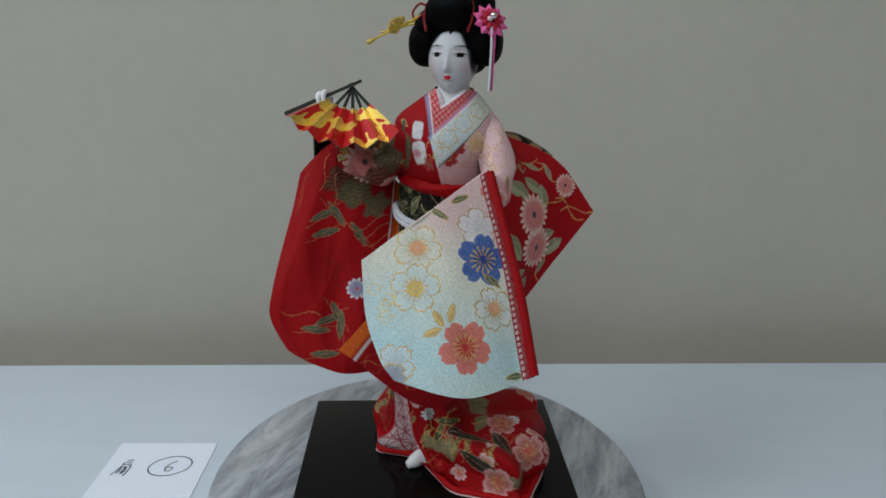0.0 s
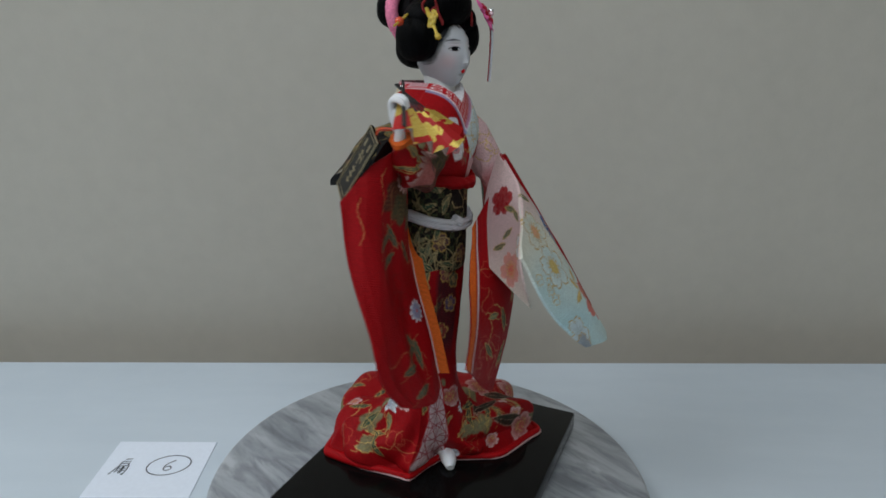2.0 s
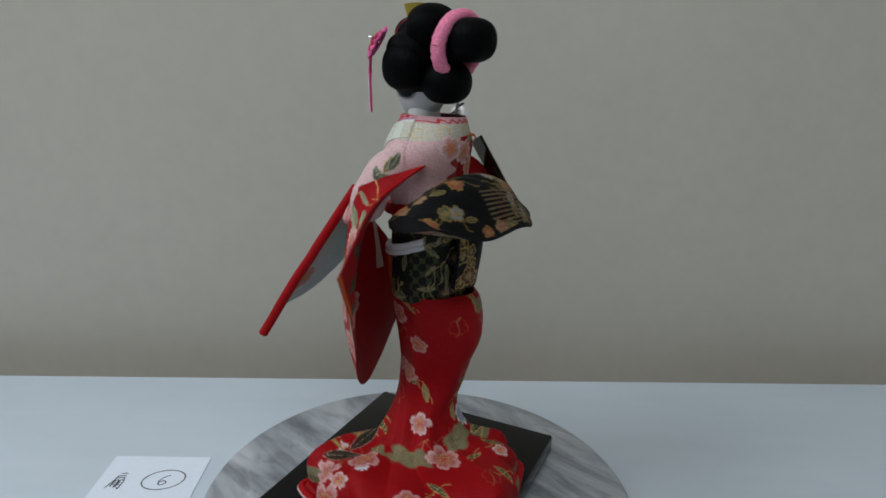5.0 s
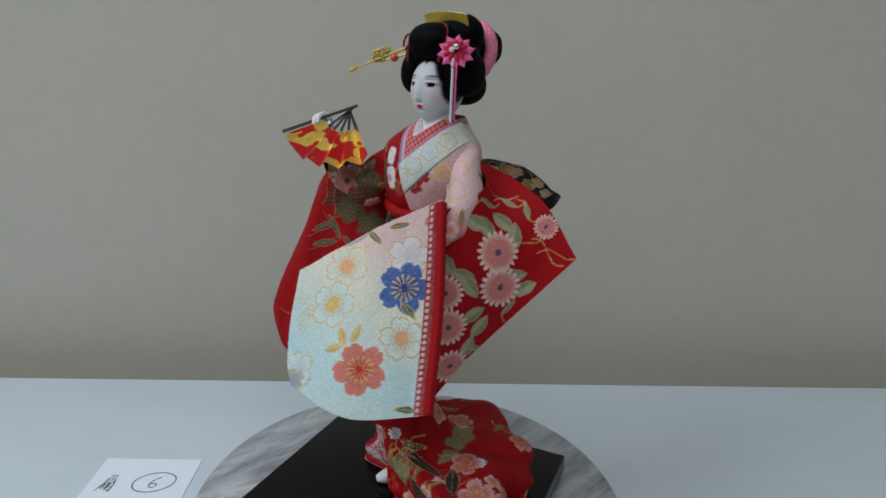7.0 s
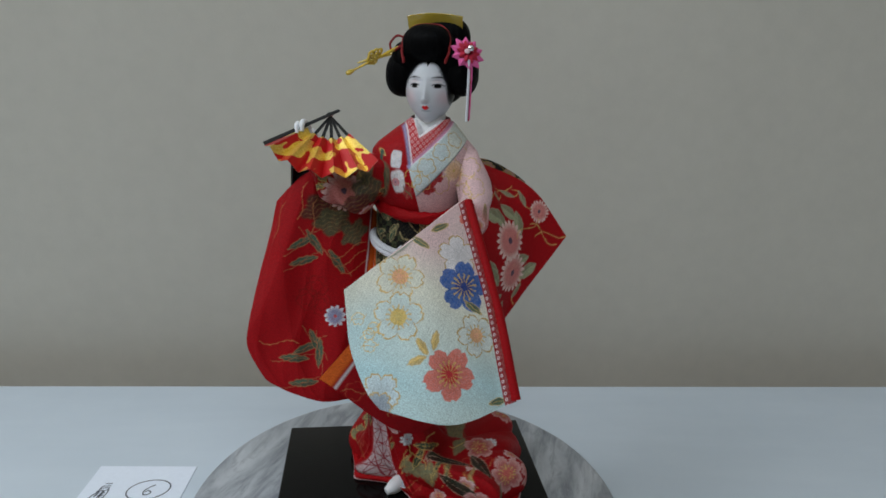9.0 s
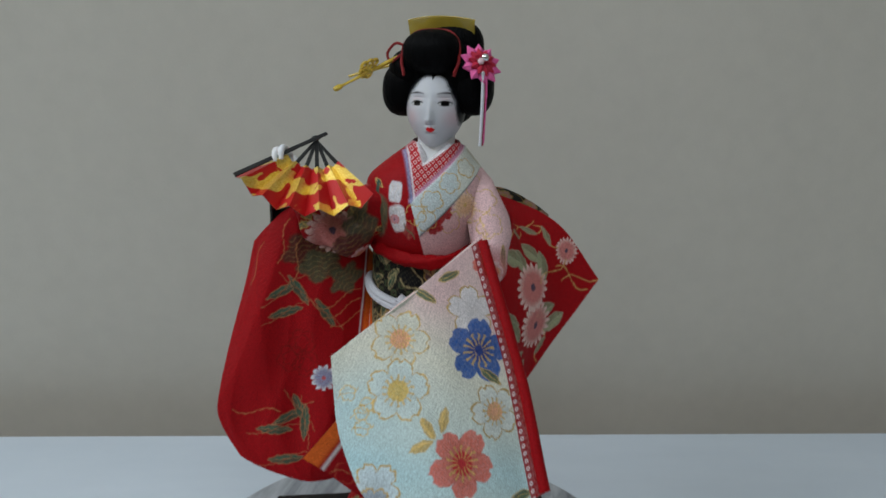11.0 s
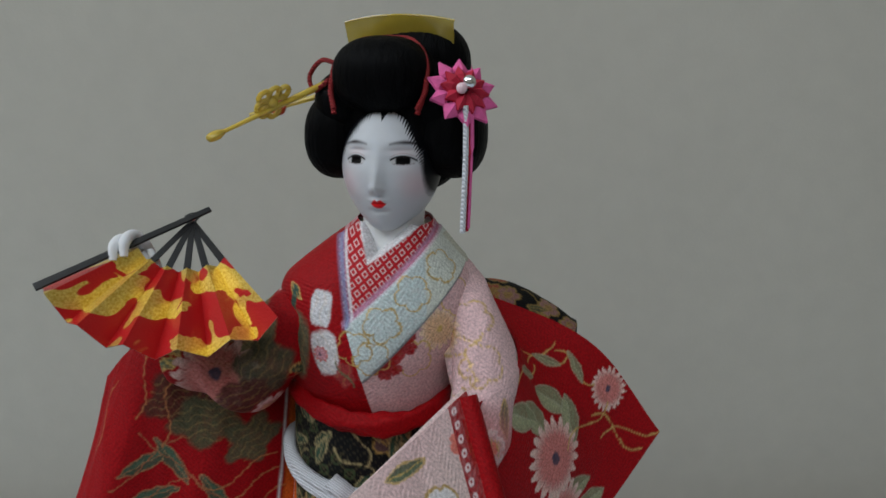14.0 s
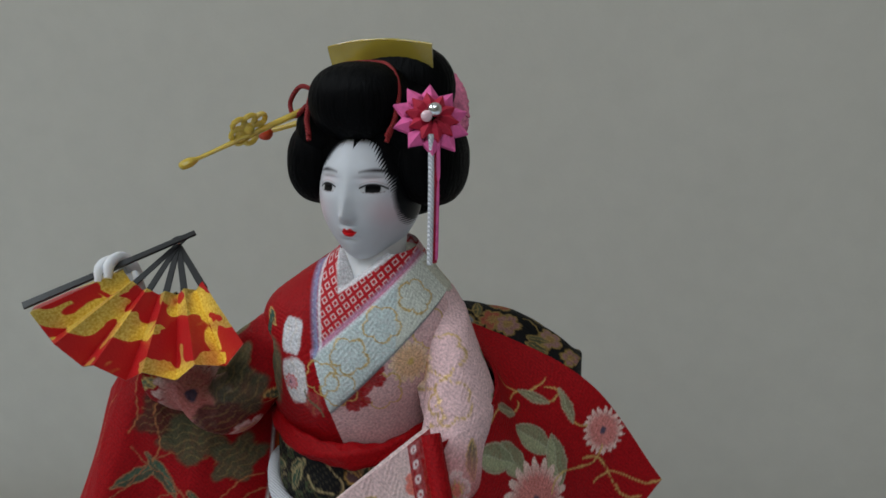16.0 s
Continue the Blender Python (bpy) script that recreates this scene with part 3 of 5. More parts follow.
    wide = np.clip(np.linspace(0, 1, len(run)) * 3, 0.25, 1) * 7.5
    strip = run[:, None] + (np.linspace(0, 1, 14)[None, :, None] * wide[:, None, None] / 1000) * np.array([0.42, -0.9, 0.0])
    one, two = both_sides(strip, 0.9, (-1, -0.4, 0))
    colour = np.array(np.broadcast_to(np.asarray(ORANGE), strip.shape))
    colour[:, :3] = (0.66, 0.50, 0.52)
    FIG.sheet(one, two, colour, colour)


def left_sleeve():
    """The red sleeve that swings out behind the left hip."""
    base = tensor([[(2, -24, 203), (-27, -36, 170), (-56, -44, 139)],
                   [(28, -30, 235), (22, -45, 162), (4, -40, 99)],
                   [(47, -12, 250), (57, -20, 200), (52, -21, 152)],
                   [(35, 17, 262), (78, 10, 243), (103.5, 3.4, 213)]], 330, 300)
    base = ripple(ripple(base, 8, 4.2, 2.8), 18, 2.4, 4, True)
    u, v = np.meshgrid(np.linspace(0, 1, 330), np.linspace(0, 1, 300), indexing="ij")
    front, back = both_sides(base, 1.0 + 3.5 * np.clip(np.sin(np.pi * u) * np.sin(np.pi * v), 0, 1), (0.6, -0.8, 0))
    a, b = Cloth(front, RED), Cloth(back, RED)
    for at, turn in (((0.676, 0.221), 100), ((0.795, 0.322), 100), ((0.831, 0.472), 150), ((0.374, 0.216), 60), ((0.447, 0.226), 90), ((0.543, 0.347), 70), ((0.58, 0.437), 100), ((0.80, 0.70), 40),
                     ((0.836, 0.87), 20), ((0.662, 0.814), 170), ((0.612, 0.643), 200), ((0.626, 0.894), 160), ((0.379, 0.513), 70), ((0.411, 0.724), 110), ((0.594, 0.131), 60), ((0.36, 0.85), 60)):
        a.leaf(at, 8.5, 3.9, turn, (0.24, 0.25, 0.15), (0.40, 0.40, 0.28))
    for at, r in (((0.457, 0.352), 11), ((0.498, 0.553), 12), ((0.557, 0.88), 12), ((0.959, 0.648), 7.5), ((0.735, 0.658), 13), ((0.726, 0.417), 13)):
        a.daisy(at, r, ROSE, (0.74, 0.56, 0.50), 19, turn=30 * r)
    for at, turn in (((0.872, 0.593), 20), ((0.936, 0.80), 80), ((0.965, 0.88), 40), ((0.8, 0.12), 70), ((0.2, 0.6), 20), ((0.15, 0.75), 60), ((0.25, 0.4), 80)):
        a.vine(at, 12, turn, 0.3, 0.42)
    a.scatter(23, 14, [strewn_leaf, strewn_outline], (0.06, 0.42), (0.2, 0.95))
    for at, turn in (((0.70, 0.10), 30), ((0.88, 0.30), 60), ((0.93, 0.45), 100), ((0.78, 0.90), 140), ((0.66, 0.96), 20)):
        a.vine(at, 9, turn, 0.35, 0.4), a.leaf(at, 6, 1.6, turn + 40, (0.20, 0.20, 0.12), (0.40, 0.36, 0.24))
    for at, turn in (((0.22, 0.62), 60), ((0.16, 0.8), 20), ((0.26, 0.8), 110)):
        a.leaf(at, 9, 2.2, turn, (0.05, 0.08, 0.045))
    a.lay((0.045 - a.u) * 80, ORANGE), a.lay(1 - np.abs(a.u - 0.05) * 150, WHITE)
    for at, turn in (((0.93, 0.68), 30), ((0.88, 0.82), 100), ((0.86, 0.66), 160), ((0.82, 0.93), 70)):
        b.leaf(at, 9, 5, turn, (0.02, 0.055, 0.035), None)
    b.blob((0.60, 0.95), 16, 8, 20, (0.20, 0.18, 0.10)), b.blob((0.5, 0.9), 10, 7, 60, (0.20, 0.18, 0.10))
    for at, r in (((0.70, 0.56), 13), ((0.735, 0.83), 12.5), ((0.58, 0.7), 11), ((0.3, 0.5), 10)):
        b.blossom(at, r, (0.58, 0.18, 0.17), (0.6, 0.15, 0.12), False, 9 * r, tip=(0.74, 0.50, 0.48))
    b.lay((0.05 - b.u) * 80, ORANGE), b.lay((b.v - 0.96) * 70 * (b.u > 0.8), ORANGE)
    FIG.sheet(front, back, a.dye, b.dye, a.gold, b.gold, DEEP)


def pale_ground(c, u, v):
    """Blush at the top edge, through cream, to aqua at the hem."""
    k = np.clip((1 - v) * 1.1 + 0.75 * (u - 0.62), 0, 1)[..., None]
    pale = np.asarray(AQUA) + np.clip((k - 0.28) / 0.40, 0, 1) * (np.asarray(CREAM) - AQUA)
    pale = pale + np.clip((k - 0.72) / 0.3, 0, 1) * (np.asarray(BLUSH) - pale)
    haze = 0.5 + 0.5 * np.sin(5 * u + 2.5 * np.sin(4 * v) + 0.6) * np.sin(6 * v + 2 * u + 0.4)
    c.dye[:] = pale + 0.42 * haze[..., None] * (np.asarray(CREAM) - pale)


def white_drape():
    """The pale over-sleeve drawn across the front."""
    base = tensor([[(-39.5, -67, 202), (-36, -85, 175), (-25, -103, 151)],
                   [(-1.5, -54, 228), (6, -84, 184), (15, -109, 143)],
                   [(31, -30, 245), (45, -62, 192), (53, -89, 144)]], 300, 340)
    base = rounded(base, 0.80, 0.05, 0.0)
    base = ripple(ripple(base, 5, 3.0, 2.8), 15, 1.2, 4, True)
    front, back = both_sides(base, 1.6, (0, -1, 0))
    a, b = Cloth(front, CREAM), Cloth(back, CREAM)
    pale_ground(a, a.u, a.v), pale_ground(b, b.u, 0.45 + 0 * b.v)
    a.blossom((0.80, 0.215), 12, (0.74, 0.70, 0.71), (0.8, 0.75, 0.72), True, 10, stamens=False)
    a.blossom((0.785, 0.362), 15, BLUE, (0.03, 0.05, 0.2), False, 18)
    a.blossom((0.365, 0.150), 13, (0.70, 0.70, 0.60), (0.76, 0.36, 0.20), True, 40)
    a.blossom((0.317, 0.367), 13.5, (0.62, 0.72, 0.70), (0.62, 0.45, 0.12), True, 5)
    a.blossom((0.80, 0.607), 12, (0.68, 0.72, 0.68), (0.74, 0.36, 0.20), True, 55)
    for at, turn in (((0.427, 0.563), 70), ((0.52, 0.545), 120), ((0.377, 0.633), 165)):
        a.leaf(at, 5.5, 2.0, turn, (0.52, 0.36, 0.12))
    a.blossom((0.563, 0.74), 14.5, SALMON, (0.52, 0.03, 0.04), False, 30)
    a.blossom((0.085, 0.86), 10.5, (0.60, 0.70, 0.74), (0.74, 0.78, 0.80), True, 12, stamens=False)
    a.blossom((0.02, 0.965), 7, (0.35, 0.40, 0.46), (0.4, 0.45, 0.5), True, 12, stamens=False)
    for at, turn in (((0.714, 0.045), 10), ((0.54, 0.045), 70), ((0.82, 0.475), 60), ((0.86, 0.965), 10)):
        a.leaf(at, 6.5, 1.9, turn, (0.08, 0.11, 0.06))
    a.blossom((0.97, 0.10), 7, SALMON, SALMON, False)
    for at, r in (((0.075, 0.279), 3.4), ((0.126, 0.415), 3.2), ((0.116, 0.498), 3.4), ((0.16, 0.38), 3.0)):
        a.scallop(at, r, colour=(0.66, 0.46, 0.16)), a.vine(at, 5, 30 + 40 * r, 0.3, 0.3)
    edge = 0.950
    a.lay((a.u - 0.912) * 200 * (a.u < edge), (0.78, 0.62, 0.64))
    spots = np.sin(np.pi * (a.u - 0.912) / 0.038) ** 2 * np.sin(a.v * 105) ** 2
    a.lay((a.u > 0.912) * (a.u < edge) * np.clip((0.5 - spots) * 5, 0, 1) + (a.u > 0.912) * (a.u < edge) * (spots > 0.9), RED), a.lay((a.u - edge) * 300, RED)
    b.blossom((0.7, 0.5), 11, (0.3, 0.3, 0.42), BLUE, False), b.blossom((0.4, 0.7), 11, (0.6, 0.3, 0.25), SALMON, False), b.leaf((0.6, 0.3), 7, 2.2, 40, GREEN)
    b.lay((b.u - edge) * 300, RED)
    FIG.sheet(front, back, a.dye, b.dye, a.gold, b.gold)
    # the padded red edge
    side = base[-1] * 1000
    FIG.add(tube_grid([side[i] for i in range(4, 340, 37)], [3.0] * 10, 60, 12), RED, None, 0, True, True)
    # the inner face, turned back over the forearm
    inner = ripple(tensor([[(-39.5, -67, 202), (-37, -70, 186), (-27, -72, 170)],
                           [(-1.5, -54, 228), (-5, -51, 205), (-10, -50, 176)],
                           [(31, -29, 245), (17, -27, 221), (2, -29, 186)]], 130, 90), 12, 1.0, 3)
    front, back = both_sides(inner, 1.2, (-0.7, 0.2, -0.3))
    a, b = Cloth(front, BLUSH), Cloth(back, CREAM)
    pale_ground(a, 0.8 + 0.2 * a.u, 0.15 + 0.3 * a.v)
    a.blossom((0.74, 0.35), 9.5, (0.36, 0.008, 0.012), (0.36, 0.008, 0.012), False, 25, stamens=False)
    for at, turn in (((0.60, 0.3), 30), ((0.56, 0.55), 80), ((0.48, 0.25), 10), ((0.66, 0.75), 60)):
        a.leaf(at, 6, 1.8, turn, (0.08, 0.11, 0.06))
    a.blossom((0.40, 0.80), 11, (0.70, 0.30, 0.25), SALMON, False, 50), a.blossom((0.26, 0.35), 9, WHITE, (0.75, 0.4, 0.2), True, 10)
    FIG.sheet(front, back, a.dye, b.dye, a.gold, b.gold)


def arms():
    g = tube_grid([(29, 2, 269), (34, -4, 261), (38, -13, 247), (38, -22, 234), (34, -29, 224), (27, -34, 216)], [9, 11, 10.8, 10.2, 8.2, 5.0], 110, 120)
    g = ripple(ripple(g, 2, 3.4, 5), 6, 2.2, 5, True)
    c = Cloth(g, BLUSH)
    for at, turn in (((0.22, 0.45), 20), ((0.62, 0.40), 40)):
        c.leaf(at, 6, 2, turn, (0.10, 0.12, 0.07))
    c.daisy((24, -16, 256), 6, (0.74, 0.45, 0.28), (0.8, 0.6, 0.45), 14, GOLD_DYE)
    for at in ((33, -18, 262), (36, -24, 250), (28, -20, 246)):
        c.scallop(at, 6.5)
    c.lay((c.u - 0.55) * 6, (0.58, 0.19, 0.19))
    c.blossom((40, -36, 231), 5, (0.66, 0.34, 0.34), SALMON, False, tip=(0.74, 0.55, 0.55)), c.blossom((34, -41, 220), 5, (0.66, 0.34, 0.34), SALMON, False, tip=(0.74, 0.55, 0.55))
    for at, turn in (((48, -7, 256), 60), ((48, -11, 247), 120), ((44, 2, 264), 20), ((48, 0, 254), 110), ((46, -16, 239), 30)):
        c.leaf(at, 6.5, 2.6, turn, (0.05, 0.075, 0.045), (0.45, 0.42, 0.30))
    FIG.add(g, c.dye, c.gold, 0, True, True)
    g = ripple(tube_grid([(-2, 7, 259), (-17, 1, 256.5), (-34, -5, 243), (-49, -6, 250), (-57, -5, 264)], [9, 13.2, 12, 9.5, 6.5], 170, 160), 4, 2.6, 7, True)
    c = Cloth(g, RED)
    c.scatter(31, 16, [strewn_leaf, strewn_blossom, strewn_patch, strewn_outline], (0.05, 0.85))
    # daisy and dark patches, dyed darker for the shade the fan throws here
    c.daisy((-41, -15, 246), 12, (0.50, 0.17, 0.15), (0.62, 0.42, 0.38)), c.blob((-27, -13, 247), 9, 8, 20, (0.085, 0.08, 0.05)), c.blob((-33, -15, 238), 9, 6, 20, (0.10, 0.03, 0.025))
    c.blob((0.5, 0.2), 8, 6, 0, OLIVE), c.blossom((0.35, 0.75), 8, (0.62, 0.3, 0.28), SALMON, False, tip=(0.75, 0.6, 0.6)), c.leaf((0.2, 0.8), 6, 2.4, 40, GREEN)
    c.lay((c.u - 0.95) * 60, ORANGE)
    FIG.add(g, c.dye, c.gold, 0, True, True)


def rings(rows, sides, n):
    """A loft of ellipses: height, centre x, y, half widths, in millimetres."""
    r = spline(np.asarray(rows, float) / 1000, n)
    phi = np.linspace(0, 2 * np.pi, sides, endpoint=False)
    return np.stack([r[:, 1:2] + r[:, 3:4] * np.cos(phi), r[:, 2:3] + r[:, 4:5] * np.sin(phi), np.broadcast_to(r[:, :1], (n, sides))], -1)


def below(x, z, x0, z0, x1, z1):
    """Signed distance, in millimetres, below the line from one point to another (x0 < x1)."""
    k = math.hypot(x1 - x0, z1 - z0)
    return -((x1 - x0) * (z - z0) - (z1 - z0) * (x - x0)) / k


def torso():
    g = rings([(288, 12.6, 10, 12, 20), (285, 12, 10, 14.8, 21), (279, 10, 8.5, 21.5, 22.5), (271, 8.5, 7, 29.5, 24), (262, 8, 5, 31, 24.5), (251, 6.5, 4, 28, 24.5), (241, 5.5, 6, 26, 24.5), (230, 5.5, 7, 24.5, 22)], 680, 400)
    x, y, z = (g[..., i] * 1000 for i in range(3))
    front = y < 6
    c = Cloth(g, RED)
    left = below(x, z, -2.2, 261.3, 27.8, 288.2)   # under the collar edge on the doll's left
    right = below(-x, z, 2.2, 261.3, 4.5, 283)     # and on her right
    over = below(x, z, 3.8, 245.8, 32, 274.7)
    # the pale left half, and its blush below the collar
    pale = front & (left > 0) & ((x > -2.2 + (261.3 - z) * 0.25)) | (~front & (x > 16))
    c.lay(pale * 1.0, BLUSH)
    c.daisy((24, -16, 259), 6.5, (0.75, 0.48, 0.28), (0.78, 0.6, 0.45), 16, GOLD_DYE)
    for at in ((30, -12, 268), (17, -19, 251), (34, -6, 256)):
        c.scallop(at, 6)
    c.blossom((13, -19, 256), 5, (0.36, 0.008, 0.012), DEEP, False, stamens=False), c.blossom((9, -20, 249), 4.6, (0.36, 0.008, 0.012), DEEP, False, stamens=False)
    collar = pale & front & (left > 0) & (over < 0)
    c.lay(collar * 1.0, (0.56, 0.66, 0.66)), c.lay((collar & (x > 20)) * 0.7, CREAM)
    for at in ((0, -20, 255), (8, -19, 262), (16, -15, 270), (24, -9, 276), (5, -20, 252)):
        c.scallop(at, 5.2)
    c.lay((1.2 - np.abs(over) / 0.45) * pale * (over > -1) * (x < 32) * front, (0.25, 0.3, 0.33))
    # the red right half: white patches and an olive one
    c.blob((-20.5, -9, 253), 11, 8.5, 0, (0.15, 0.145, 0.085), 0.08, 3)
    c.blob((-11, -18, 266.5), 5.6, 3.7, 0, (0.72, 0.72, 0.75), -0.08, 4), c.blob((-9, -19, 252.5), 7.2, 4.3, 10, (0.80, 0.78, 0.80), -0.08, 4)
    c.daisy((-11, -19, 252), 2.6, (0.7, 0.3, 0.35), SALMON, 9), c.leaf((-19, -9, 270), 4, 1.3, 60, DARK_GREEN), c.blob((-19, -10, 265.5), 5.5, 1.0, 3, (0.03, 0.09, 0.07), 0.1, 7), c.blob((-22, -6, 255), 7, 8.5, 0, (0.11, 0.11, 0.065), 0.06, 3)
    c.blob((-3, -20, 246), 4, 3, 0, (0.4, 0.05, 0.05)), c.vine((-3, -20, 246), 5, 30, 0.2, 0.5, OLIVE)
    # the dotted under-collar inside the V, edged lavender
    inner_v = front & (left < 0) & (right < 0)
    c.lay(inner_v * 1.0, (0.50, 0.012, 0.02))
    a, b = (x + 0.72 * (z - 261)) / 3.0, (z - 261 - 0.85 * x) / 3.3
    fa, fb = np.abs(a - np.floor(a) - 0.5), np.abs(b - np.floor(b) - 0.5)
    square = np.maximum(fa, fb)
    c.lay(inner_v * np.clip((0.36 - square) * 9, 0, 1) * np.clip((square - 0.14) * 9, 0, 1), (0.80, 0.66, 0.66))
    c.lay(front * (1.25 - np.abs(left + 0.6) / 1.0) * (right < 1), (0.45, 0.22, 0.34))
    c.lay(front * (1.25 - np.abs(right + 0.6) / 1.0) * (left < 1), (0.25, 0.27, 0.45)), c.lay(front * (1.25 - np.abs(right + 1.9) / 0.5) * (left < 0), (0.72, 0.7, 0.74))
    # throat
    vl, vr = below(-x, z, -4.4, 278.9, -1.2, 292), below(x, z, 4.4, 278.9, 19.2, 288.6)
    c.lay(front * np.clip((np.minimum(-vl, -vr) + 1.0) * 2, 0, 1), (0.78, 0.78, 0.80))
    throat = front * np.clip(np.minimum(-vl, -vr) * 3, 0, 1)
    c.lay(throat, (0.74, 0.72, 0.72))
    # back: neck edge with red and white bands, then pale and red cloth
    back = ~front
    c.lay(back * (z > 284.5) * 1.0, (0.55, 0.30, 0.32)), c.lay(back * (np.abs(z - 285.6 - 0.9 * np.sin(x * 1.9)) < 0.55) * 1.0, (0.5, 0.02, 0.03))
    c.lay(((y > 12) & (x > -2) | (y > 0) & (x > 22)) * (z < 284.5) * (z > 277.5 - 0.1 * (x - 10)) * 1.0, (0.56, 0.54, 0.44))
    for at in ((32, 10, 279), (26, 24, 280), (12, 31, 281), (0, 30, 281)):
        c.scallop(at, 3.6)
    c.lay(back * (x > 16) * (x < 24) * (z < 277) * np.clip((20 + 3 * np.sin(z * 0.7) - x) * 2, 0, 1), RED)
    c.blossom((12, 30, 268), 8, (0.66, 0.30, 0.30), SALMON, False, 12, tip=(0.76, 0.65, 0.64)), c.blossom((2, 30, 258), 7.5, (0.60, 0.22, 0.2), SALMON, False, 40, tip=(0.74, 0.6, 0.58))
    c.scallop((-17, 18, 264), 8, 10, (0.55, 0.2, 0.05)), c.scallop((-17, 18, 264), 4.5, 40, (0.55, 0.2, 0.05)), c.vine((-6, 28, 256), 12, 30, 0.3, 0.5), c.leaf((6, 30, 276), 6, 2, 100, GREEN)
    c.daisy((-8, 26, 270), 6.5, (0.35, 0.38, 0.5), (0.75, 0.75, 0.76), 12, SALMON), c.blossom((22, 24, 271), 8, (0.66, 0.30, 0.30), SALMON, False, tip=(0.76, 0.65, 0.64))
    c.leaf((-18, 20, 268), 6, 2.2, 60, GREEN), c.leaf((-14, 24, 262), 6, 2.4, 110, GREEN), c.scallop((-20, 16, 272), 6, 10, (0.55, 0.2, 0.05)), c.leaf((-2, 27, 277), 5, 1.6, 10, OLIVE)
    lift = np.where(front & ((left > 0) | (right > 0)), 0.9, 0.0) + np.where(front & pale & (over < 0) & (left > 0), 0.7, 0.0) - throat * 9
    for _ in range(14):
        lift[:, 1:-1] = (lift[:, :-2] + 2 * lift[:, 1:-1] + lift[:, 2:]) / 4
    mid = g.mean(1, keepdims=True)
    out = g - mid
    out[..., 2] = 0
    out /= np.linalg.norm(out, axis=2)[..., None]
    FIG.add(g + out * (lift / 1000)[..., None], c.dye, c.gold, 0, True, False)
    # red sash above the obi
    phi = np.linspace(0, 2 * np.pi, 180, endpoint=False)
    k = np.linspace(0, 2 * np.pi, 18, endpoint=False)
    dip = 235.5 - 3.0 * np.cos(phi + np.pi / 2 - 0.3) ** 2 * (np.sin(phi) < 0) + 1.5 * np.sin(phi)
    bulk = 0.92 + 0.13 * np.sin(4 * k[None] + 3 * np.sin(phi * 2)[:, None]) + 0.09 * np.sin(9 * phi + 2)[:, None] + 0.06 * np.sin(23 * phi[:, None] + 2 * k[None])
    r = np.array([25.0, 23.5])
    ring_x = 5.5 + (r[0] + 2.6 * bulk * np.cos(k)[None]) * np.cos(phi)[:, None]
    ring_y = 6.2 + (r[1] + 2.6 + 2.6 * bulk * np.cos(k)[None]) * np.sin(phi)[:, None]
    ring_z = dip[:, None] - 0.6 + 3.7 * bulk * np.sin(k)[None]
    gg = np.stack([ring_x, ring_y, ring_z], -1) / 1000
    FIG.add(np.concatenate([gg, gg[:1]]), (0.34, 0.003, 0.006), None, 0, True)


